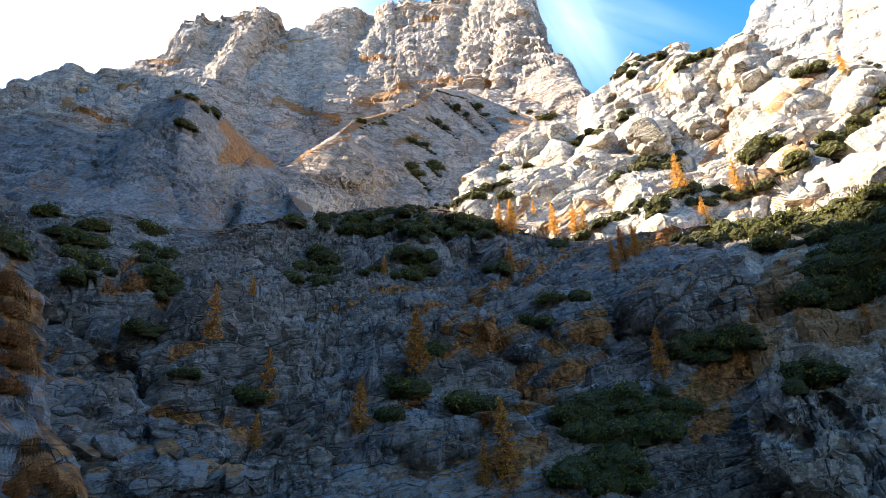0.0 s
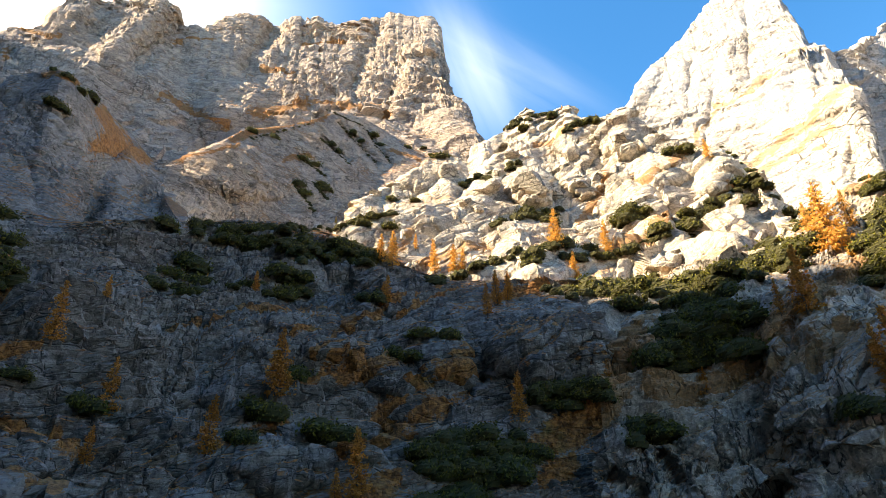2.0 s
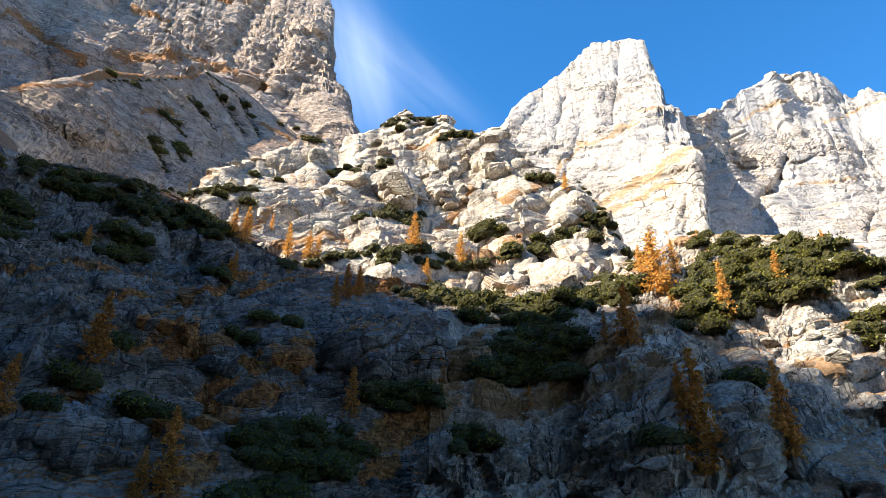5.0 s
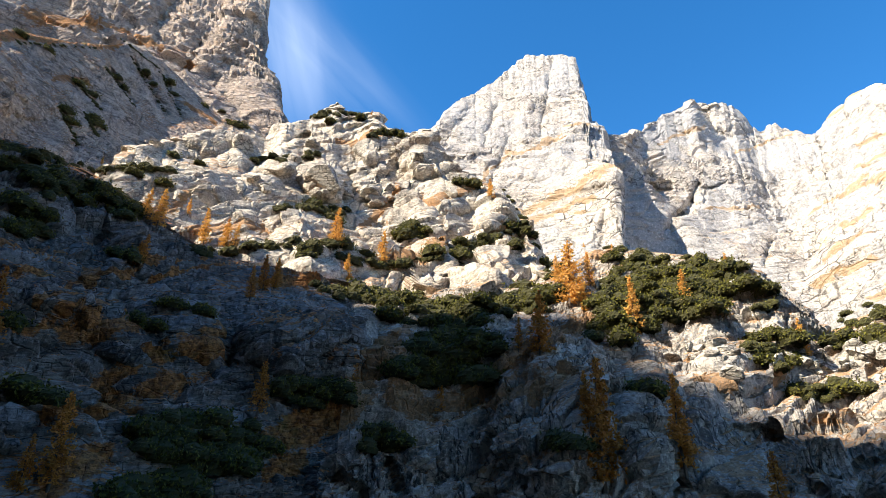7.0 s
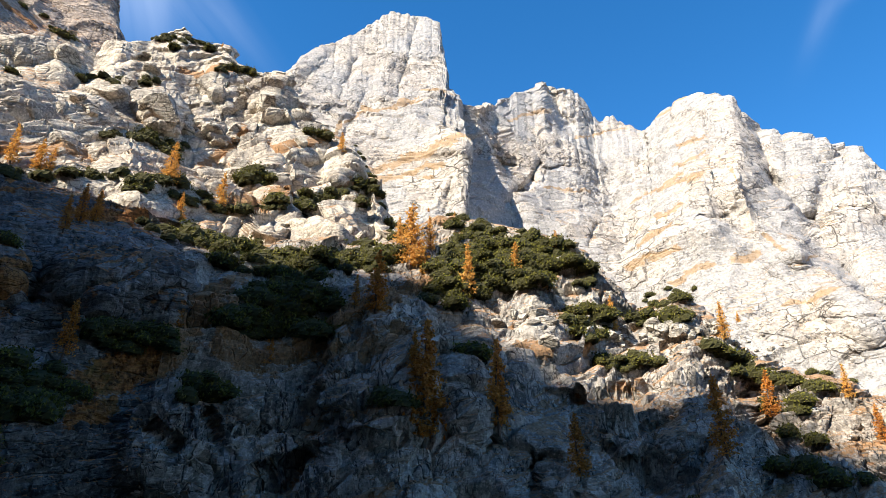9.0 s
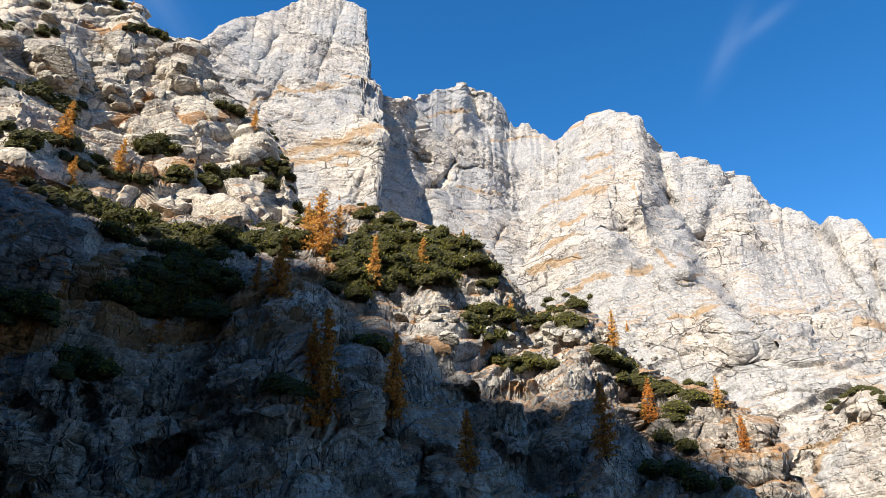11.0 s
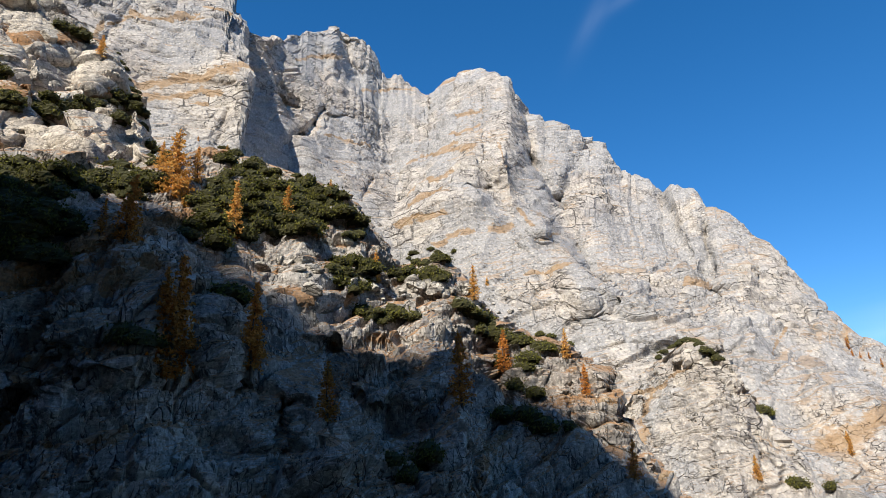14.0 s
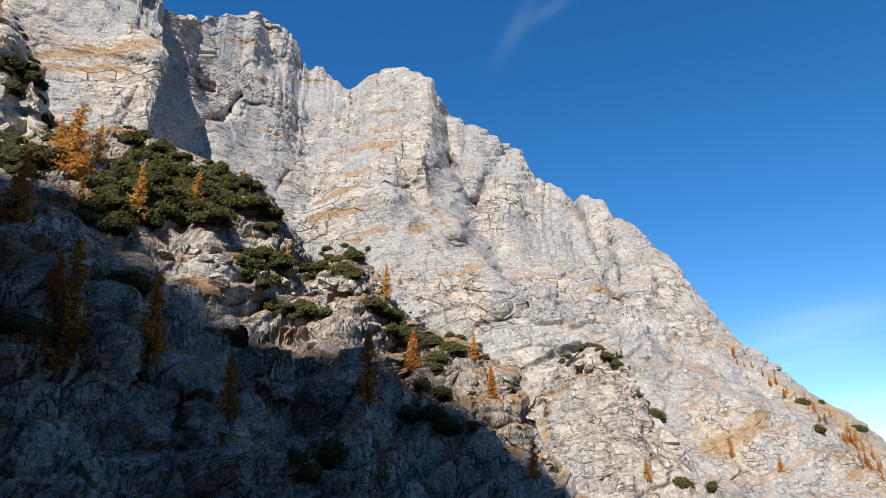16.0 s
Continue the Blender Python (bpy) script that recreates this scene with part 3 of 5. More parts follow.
crag_top = [(0.6, 25.8, 121), (1.2, 28.3, 122), (2.1, 30.7, 124), (4.8, 32.9, 134), (8.0, 34.4, 141), (10.7, 36.6, 148), (12.5, 37.0, 148), (14.7, 35.9, 148), (15.9, 37.3, 150), (18.0, 38.0, 151), (19.8, 39.3, 153), (21.4, 40.2, 153), (22.2, 39.6, 153), (23.6, 39.3, 153), (25.7, 39.5, 153), (26.5, 38.3, 151), (28.4, 37.9, 151), (31.2, 38.4, 150), (32.0, 38.2, 150), (33.0, 36.8, 147), (34.6, 35.4, 145), (37.2, 34.1, 142), (38.7, 33.3, 139), (40.2, 31.6, 135), (41.6, 30.5, 131), (42.3, 29.1, 128), (42.9, 27.2, 123), (44.3, 26.0, 119), (44.9, 24.3, 116), (45.7, 24.0, 116)]
crag_blocks = [(21.14, 33.67, 2.3, 1.6, 7), (16.26, 33.91, 1.7, 1.0, 4), (15.55, 32.01, 1.0, 0.7, 3), (9.34, 35.11, 3.4, 1.3, 4), (26.12, 33.22, 1.8, 1.3, 4), (30.56, 36.68, 2.2, 1.8, 5), (20.26, 28.69, 3.2, 2.0, 5),
               (21.69, 26.43, 3.0, 1.3, 4), (38.89, 27.29, 2.8, 2.4, 6), (32.02, 26.46, 2.6, 1.8, 5), (38.39, 31.46, 1.8, 1.8, 4), (34.31, 33.16, 2.5, 1.6, 4), (8.90, 31.00, 3.0, 1.3, 4), (25.73, 36.59, 1.6, 1.0, 3), (29.82, 30.54, 2.2, 1.4, 3)]
crag_cracks = [(13.18, 32.86, 18.48, 37.14, 0.25, 2.0), (11.97, 31.19, 16.51, 35.39, 0.25, 2.0), (23.06, 34.38, 25.65, 32.21, 0.3, 2.5), (19.45, 31.89, 23.94, 32.14, 0.3, 3.0), (27.13, 34.77, 29.22, 38.29, 0.3, 2.5),
               (33.64, 35.58, 30.74, 34.02, 0.3, 2.5), (3.70, 30.13, 12.21, 34.57, 0.4, 2.5), (29.14, 24.61, 31.07, 28.63, 0.4, 3), (33.99, 24.80, 35.56, 28.27, 0.4, 3), (41.62, 27.23, 39.59, 34.12, 0.5, 4), (25.61, 27.54, 40.07, 30.45, 0.35, 2)]
crag_turf = [(28.45, 26.53, 33.89, 28.24, 0.5), (35.55, 29.25, 40.08, 30.69, 0.4), (25.31, 30.22, 28.48, 32.91, 0.6), (5.63, 26.94, 8.43, 29.00, 0.7), (9.96, 26.98, 16.86, 28.22, 0.6), (31.44, 32.09, 37.83, 34.15, 0.6), (22.05, 37.16, 27.43, 37.69, 0.4), (24.98, 28.23, 22.75, 28.50, 0.5)]
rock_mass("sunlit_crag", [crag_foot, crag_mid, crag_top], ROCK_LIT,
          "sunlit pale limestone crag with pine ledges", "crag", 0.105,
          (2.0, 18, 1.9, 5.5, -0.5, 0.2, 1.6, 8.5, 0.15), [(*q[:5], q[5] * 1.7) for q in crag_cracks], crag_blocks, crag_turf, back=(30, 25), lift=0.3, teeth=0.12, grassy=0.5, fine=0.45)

# the half-lit slab ridge behind it
slab_foot = [(-22.7, 24.1, 135), (-19.1, 27.5, 145), (-15.1, 31.6, 165), (-10.7, 30.6, 175), (-6.9, 30.1, 185), (-1.5, 30.1, 200), (3.6, 30.8, 215), (7.6, 33.1, 225), (11.7, 33.5, 235), (14.7, 34.8, 240)]
slab_top = [(-22.8, 24.5, 140), (-21.3, 27.1, 150), (-19.4, 28.9, 165), (-15.4, 33.0, 185), (-13.1, 34.6, 195), (-11.1, 35.9, 205), (-9.1, 37.4, 218), (-4.6, 38.4, 240), (-2.2, 39.1, 252), (0.1, 40.1, 265), (3.3, 39.8, 280), (5.8, 38.9, 288), (8.5, 37.7, 292), (10.0, 37.0, 292), (13.1, 37.2, 290), (14.8, 35.6, 288)]
slab_cracks = [(-3.37, 33.51, -1.25, 31.57, 0.3, 4), (-3.23, 36.04, -0.56, 34.76, 0.3, 4), (-1.46, 33.99, -0.02, 32.67, 0.22, 3), (-0.93, 37.58, 2.01, 35.85, 0.35, 4.5), (0.78, 39.09, 4.72, 36.22, 0.3, 4.5),
               (3.53, 38.85, 6.32, 36.21, 0.3, 4), (2.17, 37.50, 3.79, 36.64, 0.2, 3), (-8.51, 33.52, -5.64, 32.90, 0.4, 3), (-14.88, 32.99, -8.91, 32.52, 0.5, -3)]
slab_turf = [(-9.84, 36.66, -0.69, 39.79, 0.6), (-14.26, 33.54, -9.23, 36.21, 0.4), (6.46, 37.24, 9.32, 36.23, 0.4), (-4.49, 35.35, -2.10, 35.80, 0.4)]
rock_mass("slab_ridge", [slab_foot, slab_top], ROCK_FAR,
          "half-lit grey rock ridge with slanting dark cracks", "ridge", 0.13,
          (1.8, 26, 0.9, 6.0, 0.9, 0.3, 0.8, 8.0, 0.25), slab_cracks, [(-8.5, 34.0, 5.0, 2.4, 8)], slab_turf, back=(50, 30))

# the smooth buttress
buttress_foot = [(-50, 22, 118), (-37.6, 23.9, 112), (-33.9, 25.2, 112), (-25.2, 26.0, 112), (-20.2, 24.5, 108), (-17.7, 24.2, 108), (-14.2, 25.9, 112), (-12.2, 27.4, 114)]
buttress_top = [(-50, 31, 185), (-39.8, 32.0, 175), (-37.6, 33.0, 170), (-35.5, 33.2, 165), (-32.3, 33.0, 158), (-29.9, 34.1, 150), (-29.0, 36.2, 152), (-27.2, 37.0, 152), (-25.5, 37.7, 152), (-24.1, 37.0, 158), (-21.8, 36.2, 170), (-19.4, 34.9, 180), (-17.0, 33.3, 180), (-15.2, 31.6, 170), (-13.4, 29.3, 140), (-12.2, 27.9, 125)]
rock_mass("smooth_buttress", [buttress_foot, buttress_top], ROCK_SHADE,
          "shaded rock buttress with smooth faces, its shade darkened into the grey", "buttress", 0.145,
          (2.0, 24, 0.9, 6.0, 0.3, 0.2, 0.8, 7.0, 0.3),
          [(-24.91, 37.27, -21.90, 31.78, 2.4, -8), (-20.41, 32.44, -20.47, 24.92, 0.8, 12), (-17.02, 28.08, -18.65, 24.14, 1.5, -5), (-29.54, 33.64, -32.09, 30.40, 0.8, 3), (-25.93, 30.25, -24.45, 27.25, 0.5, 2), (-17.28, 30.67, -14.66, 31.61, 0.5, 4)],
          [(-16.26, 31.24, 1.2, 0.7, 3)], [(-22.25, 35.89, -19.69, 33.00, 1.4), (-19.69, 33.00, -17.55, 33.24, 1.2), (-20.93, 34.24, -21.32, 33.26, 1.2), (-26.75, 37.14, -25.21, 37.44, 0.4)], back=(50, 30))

# the far massif
massif_foot = [(-55, 26, 300), (-30, 28, 300), (0, 28, 300), (4.0, 35.9, 300), (15.8, 33.2, 290), (17.4, 32.6, 290)]
massif_mid = [(-55, 31, 350), (-40.0, 32.6, 350), (-33.9, 34.1, 340), (-29.5, 35.9, 340), (-22.2, 39.1, 350), (-15.2, 37.7, 345), (-8.1, 38.8, 345), (0.6, 40.2, 350), (7.4, 39.5, 345), (15.1, 38.8, 320), (17.5, 32.9, 300)]
massif_top = [(-55, 33, 420), (-40.5, 34.0, 420), (-38.4, 35.5, 420), (-35.8, 37.6, 415), (-33.7, 37.2, 415), (-30.3, 39.2, 410), (-28.5, 40.1, 410), (-27.2, 43.1, 420), (-26.3, 44.0, 420), (-24.9, 43.8, 420), (-23.1, 44.2, 420), (-20.9, 45.1, 420), (-19.4, 45.5, 420), (-18.3, 45.2, 420), (-17.5, 43.8, 420), (-16.1, 44.0, 420), (-14.3, 44.6, 420), (-10.9, 46.2, 430), (-9.3, 46.6, 430), (-7.6, 45.8, 430), (-5.0, 46.9, 430),
              (-3.1, 47.3, 430), (-0.4, 46.9, 425), (2.2, 47.7, 420), (6.0, 48.2, 420), (9.1, 48.1, 415), (10.5, 48.1, 410), (11.5, 47.0, 400), (12.1, 44.8, 390), (12.7, 42.1, 375), (14.1, 41.1, 365), (15.1, 39.6, 355), (15.7, 37.6, 330), (16.4, 33.7, 310), (17.5, 32.9, 305)]
massif_cuts = [(-17.64, 43.75, -20.14, 40.30, 1.0, 14), (-7.61, 45.64, -9.44, 42.23, 0.8, 12), (-25.86, 43.27, -27.85, 39.79, 1.0, -10), (-19.63, 44.78, -22.52, 40.82, 1.2, -12), (-16.62, 40.30, -12.67, 35.08, 1.6, 8), (-4.97, 46.36, -8.20, 43.18, 0.8, -8),
               (6.44, 41.91, 5.53, 39.67, 0.5, 9), (9.62, 45.61, 7.56, 40.88, 1.2, -12), (4.43, 46.53, 1.97, 41.76, 0.8, 10), (-33.42, 37.55, -35.06, 34.92, 0.8, 8), (7.98, 39.45, 12.34, 36.55, 0.8, 5)]
massif_turf = [(-34.23, 35.24, -29.79, 36.93, 0.5), (-35.68, 33.88, -30.31, 33.83, 0.6), (-8.40, 38.36, -3.18, 39.69, 0.8), (-16.84, 42.21, -13.28, 43.54, 0.3), (-8.18, 42.37, -4.37, 42.59, 0.25), (-4.34, 44.61, 0.98, 45.40, 0.3), (-3.16, 40.53, 6.20, 40.08, 0.5),
               (-29.91, 39.54, -26.82, 40.01, 0.3), (-17.51, 37.91, -10.45, 37.10, 0.5)]
rock_mass("far_massif", [massif_foot, massif_mid, massif_top], ROCK_FAR,
          "far jagged grey limestone massif with towers", "mountain", 0.157,
          (5, 55, 2.4, 13.0, 0.3, 0.2, 3.0, 18.0, 0.7), massif_cuts, (), massif_turf, back=(120, 60), teeth=0.2, grassy=0.35)

# the tower with the grassy shoulder
pillar_foot = [(28.4, 33.9, 260), (34.4, 30.7, 255), (40.0, 28.2, 250), (50.1, 26.7, 240), (52.1, 26.5, 240)]
pillar_mid = [(28.3, 35.3, 275), (34.3, 34.1, 275), (40.2, 34.1, 275), (46.0, 34.3, 270), (49.4, 34.4, 262), (50.7, 33.3, 255), (52.2, 27.0, 245)]
pillar_top = [(28.2, 36.1, 300), (32.3, 38.7, 320), (33.5, 40.1, 330), (35.3, 41.3, 340), (38.5, 42.5, 350), (40.5, 43.6, 355), (42.5, 44.6, 360), (46.4, 44.4, 360), (47.8, 44.0, 358), (48.4, 42.1, 345), (48.8, 39.0, 325), (50.2, 37.7, 310), (50.9, 35.2, 285), (50.9, 32.4, 270), (50.9, 28.6, 255), (52.2, 26.7, 250)]
pillar_cuts = [(45.42, 44.17, 43.97, 38.25, 0.35, 5), (39.15, 40.83, 37.86, 37.53, 0.4, 4), (37.83, 33.66, 40.29, 37.48, 0.4, 3), (46.08, 35.23, 50.80, 36.18, 0.3, 3), (32.94, 37.97, 36.62, 40.87, 0.5, 4), (42.29, 40.70, 42.15, 38.35, 0.8, -5), (49.57, 31.08, 48.71, 28.27, 0.4, 4), (47.65, 33.66, 50.81, 34.29, 0.6, -4)]
pillar_turf = [(38.39, 35.78, 45.86, 37.83, 0.2), (41.21, 31.75, 45.56, 33.09, 0.3), (45.56, 33.09, 50.73, 34.67, 0.35), (41.83, 31.05, 47.76, 32.51, 0.3), (46.37, 31.20, 47.87, 31.65, 0.2), (41.26, 32.03, 49.42, 34.35, 0.55), (38.95, 30.82, 48.65, 32.61, 0.4), (40.26, 36.61, 46.30, 37.50, 0.25), (37.84, 35.61, 37.24, 34.16, 0.3), (46.38, 38.30, 49.89, 37.94, 0.2)]
rock_mass("pillar_peak", [pillar_foot, pillar_mid, pillar_top], ROCK_WALL,
          "sunlit pale limestone tower above a grassy shoulder", "mountain", 0.12,
          (3.2, 45, 1.5, 9.0, 0.15, 0.1, 1.6, 15.0, 0.35), pillar_cuts, (), pillar_turf, back=(90, 70), lift=0.22, teeth=0.1, grassy=0.25, fine=0.5)

# the great wall and its pyramid
wall_foot = [(47.5, 26.9, 270), (60, 12, 300), (75, -2, 220), (100, -4, 210), (125, -5, 260)]
wall_mid = [(47.8, 30.3, 290), (55.1, 29.5, 330), (65.6, 23.9, 330), (73.1, 24.7, 300), (78.0, 20.4, 290), (82.5, 16.2, 280), (100, 8, 280), (112, 0, 300), (125, -4, 320)]
wall_top = [(48.7, 37.8, 335), (52.1, 37.3, 350), (55.1, 38.0, 385), (58.0, 38.4, 415), (59.2, 39.0, 425), (60.2, 38.4, 430), (62.7, 37.8, 450), (63.5, 36.9, 455), (64.1, 35.6, 455), (66.1, 35.4, 460), (68.5, 34.1, 455), (69.4, 34.1, 450),
            (69.1, 34.2, 440), (73.9, 35.7, 420), (75.6, 35.4, 410), (76.8, 34.8, 405), (77.5, 33.6, 405), (78.6, 31.8, 405), (81.8, 30.5, 405), (85.0, 28.6, 405), (86.9, 26.2, 400), (89.2, 25.1, 400), (90.2, 23.5, 395), (91.2, 24.4, 390), (92.7, 23.8, 385), (93.3, 22.3, 380), (94.9, 21.3, 375), (96.5, 19.0, 370), (98.0, 16.9, 365),
            (99.9, 13.8, 360), (102.0, 10.6, 350), (103.7, 8.7, 345), (106.0, 6.2, 340), (107.9, 4.3, 335), (108.6, 2.8, 335), (110.2, 0.9, 330), (118, -2, 330), (125, -3, 330)]
wall_cuts = [(78.12, 31.77, 78.77, 27.63, 0.7, 9), (78.77, 27.63, 80.99, 24.02, 0.7, 9), (80.99, 24.02, 83.30, 18.51, 0.6, 8), (76.6, 34.53, 76.3, 27.95, 1.6, -9), (76.3, 27.95, 79.5, 22.3, 1.5, -9), (79.5, 22.3, 83.0, 15.5, 1.2, -6),
             (82.51, 20.02, 85.12, 14.57, 0.25, 4), (93.26, 19.94, 93.14, 15.00, 0.5, 7), (84.17, 28.41, 81.50, 23.97, 0.8, 6), (89.87, 23.75, 92.73, 15.06, 0.6, 5), (59.65, 38.57, 61.54, 35.42, 0.6, 9), (58.51, 37.59, 59.17, 36.25, 0.6, -6)]
wall_ledges = [(52.54, 33.39, 55.96, 32.53, 0.25, 4), (54.57, 29.09, 57.73, 30.98, 0.3, 6), (57.73, 30.98, 58.21, 32.44, 0.25, 5), (58.80, 32.00, 61.64, 31.87, 0.2, 3), (66.13, 24.87, 69.42, 26.04, 0.15, 2.5), (66.65, 23.29, 71.55, 24.98, 0.15, 3),
               (62.35, 24.85, 63.52, 26.58, 0.2, 3), (72.66, 25.41, 74.84, 25.77, 0.2, 4), (73.53, 34.52, 74.09, 34.25, 0.3, 4), (64.50, 29.76, 66.14, 25.36, 1.2, 6), (54.66, 27.90, 55.30, 26.50, 1.5, 6), (83.10, 24.50, 85.05, 24.01, 0.2, 3)]
wall_turf = [(67.27, 27.55, 72.32, 28.99, 0.3), (67.50, 25.25, 71.63, 26.59, 0.3), (67.74, 23.96, 70.47, 24.97, 0.35), (71.91, 31.62, 74.47, 31.85, 0.25), (75.94, 29.33, 76.71, 27.58, 0.2), (58.88, 30.33, 63.37, 29.75, 0.2), (77.34, 23.88, 78.74, 22.30, 0.3),
             (55.68, 36.15, 59.74, 36.51, 0.3), (66.64, 21.91, 70.93, 23.28, 0.5), (69.77, 20.77, 72.98, 21.97, 0.4), (74.57, 22.12, 76.70, 22.62, 0.5), (71.23, 29.63, 74.10, 30.67, 0.3), (69.50, 28.14, 73.40, 28.54, 0.3),
             (77.28, 17.57, 81.28, 17.98, 0.35), (78.60, 20.86, 81.21, 21.59, 0.25), (69.45, 34.48, 73.32, 35.70, 0.25), (91.05, 15.19, 91.89, 15.08, 0.4), (62.16, 34.26, 67.40, 34.20, 0.2), (63.47, 20.94, 64.52, 18.98, 0.5)]
shoulder_turf = [(98.67, 2.73, 102.13, 4.04, 1.3), (103.88, 5.06, 104.74, 5.54, 0.5), (106.83, 4.58, 108.68, 1.34, 0.9), (96.69, 9.86, 97.82, 11.59, 0.2), (107.64, -0.33, 109.16, 0.38, 0.6), (101.50, 10.11, 101.47, 11.23, 0.4), (91.25, 14.97, 92.22, 14.98, 0.3)]
rock_mass("great_wall", [wall_foot, wall_mid, wall_top], ROCK_WALL,
          "great sunlit limestone wall with slanting ledges", "mountain", 0.152,
          (6.0, 60, 1.8, 9.0, 0.05, 0.2, 2.0, 18.0, 0.4), [(*q[:5], q[5] * 1.6) for q in wall_cuts + wall_ledges], (), wall_turf + shoulder_turf, back=(120, 80), teeth=0.2, grassy=0.34, fine=0.5)

knoll_foot = [(82.1, -0.3, 190), (85.8, 0.5, 185), (91.9, -0.5, 180), (100, -6, 185)]
knoll_top = [(82.2, 3.3, 215), (84.8, 6.8, 215), (86.3, 8.2, 215), (88.4, 10.4, 215), (90.5, 11.9, 212), (91.9, 11.8, 210), (92.7, 10.5, 208), (93.7, 7.8, 205), (94.5, 6.8, 204), (95.5, 4.6, 202), (96.6, 2.8, 200), (97.3, 0.7, 198), (97.6, -0.6, 198), (100, -5, 195)]
knoll_cuts = [(87.69, 10.44, 84.68, 5.00, 0.6, 7), (84.68, 5.00, 85.74, 0.11, 0.6, 6), (94.13, 7.32, 97.49, 0.28, 0.5, 6), (92.78, 7.39, 96.12, 2.40, 0.3, 4), (91.71, 3.86, 90.47, 0.43, 0.3, 4), (88.06, 6.25, 91.13, 4.77, 0.2, 2.5), (89.74, 9.40, 92.17, 10.18, 0.25, 3), (86.22, 6.78, 86.88, 3.13, 0.5, 4), (94.46, 6.40, 94.15, 0.35, 0.3, 3)]
rock_mass("lower_knoll", [knoll_foot, knoll_top], ROCK_WALL,
          "sunlit pale rock knoll with grassy cracks", "crag", 0.11,
          (2.0, 18, 1.0, 5.0, 0.1, 0.2, 1.1, 6.0, 0.3), knoll_cuts, [(90.82, 10.74, 1.8, 1.4, 4)],
          [(85.10, 7.74, 88.20, 7.99, 0.3), (88.20, 7.99, 90.67, 9.25, 0.4), (87.47, 7.65, 85.73, 3.17, 0.5), (85.73, 3.17, 85.74, 0.11, 0.6)], back=(40, 10))

near_foot = [(-60, -4, 14), (-26, -6, 19)]
near_top = [(-60, 30, 26), (-40, 27, 26), (-37.3, 22.9, 27), (-36.1, 22.6, 27), (-34.5, 18.6, 26), (-33.4, 13.9, 25), (-31.9, 10.8, 24), (-29.8, 7.8, 23), (-28.3, 6.2, 22), (-27, 2, 20.5), (-26, -4, 20)]
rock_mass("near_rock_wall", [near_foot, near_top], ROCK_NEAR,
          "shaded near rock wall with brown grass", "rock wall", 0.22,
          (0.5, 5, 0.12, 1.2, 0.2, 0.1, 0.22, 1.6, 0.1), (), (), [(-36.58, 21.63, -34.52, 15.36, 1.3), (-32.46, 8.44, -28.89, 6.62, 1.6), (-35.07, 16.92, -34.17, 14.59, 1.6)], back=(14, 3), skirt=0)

bpy.context.view_layer.update()
DEPTHS = bpy.context.evaluated_depsgraph_get()


def on_rock(bearing, elevation):
    """Where the sight line from the station at that bearing and elevation meets the rock."""
    way = (spot(bearing, elevation, 1.0) - Vector(EYE)).normalized()
    hit, place, normal, _, ob, _ = scene.ray_cast(DEPTHS, Vector(EYE), way)
    return (place, normal) if hit and 45 < (place - Vector(EYE)).length < 700 else (None, None)


# ---- the ridge across the gorge, whose shadow fills it ----
RIDGE_X = -470.0
SHADE_EDGE = [(-25.0, 38.6), (-15.9, 32.9), (-8.0, 31.2), (-0.0, 29.8), (4.9, 28.2), (9.6, 26.5),
              (20.9, 25.3), (25.2, 23.6), (30.3, 22.5), (35.3, 22.0), (40.2, 22.0), (44.3, 21.8), (45.1, 23.1), (48.1, 22.2), (50.8, 20.0), (53.2, 17.2), (58.1, 14.5), (61.2, 13.8),
              (57.5, 15.6), (62.6, 12.9), (70.0, 11.8), (74.7, 9.6), (79.2, 7.4), (82.5, 4.8), (84.7, 2.4)]


def shade_ridge():
    h = (-math.sin(radians(SUN_BEARING)), -math.cos(radians(SUN_BEARING)))  # the way the light travels
    pts = []
    for b, e in SHADE_EDGE:
        p = on_rock(b, e)[0]
        run = (p.x - RIDGE_X) / h[0]
        pts.append((p.y - run * h[1], p.z + run * math.tan(radians(SUN_ELEVATION))))
    pts.sort()
    y = np.array([q[0] for q in pts])
    z = np.array([q[1] for q in pts])
    yy = np.arange(-900, y[-1] + 700, 6.0)
    zz = np.interp(yy, y, z) + np.where(yy > y[-1], -(yy - y[-1]) * 0.6, 0) + np.where(yy < y[0], -(y[0] - yy) * 0.15, 0)
    rows = []
    for s in np.linspace(-1, 1, 41):
        x = RIDGE_X + s * 260
        fall = abs(s) ** 1.2
        base = np.where(s < 0, -60.0, -20.0)
        rows.append(np.stack([np.full_like(yy, x), yy, zz * (1 - fall) + base * fall], -1))
    p = np.array(rows)[::-1]
    flat = p.reshape(-1, 3)
    away = np.abs(flat[:, 0] - RIDGE_X) / 260
    flat[:, 2] += np.minimum(away * 4, 1) * 12 * fbm(flat / 70, 4, 5, True)
    sheet("shade_ridge", flat.reshape(p.shape), ROCK_FAR, "tall grey mountain ridge across the gorge", "mountain")


shade_ridge()


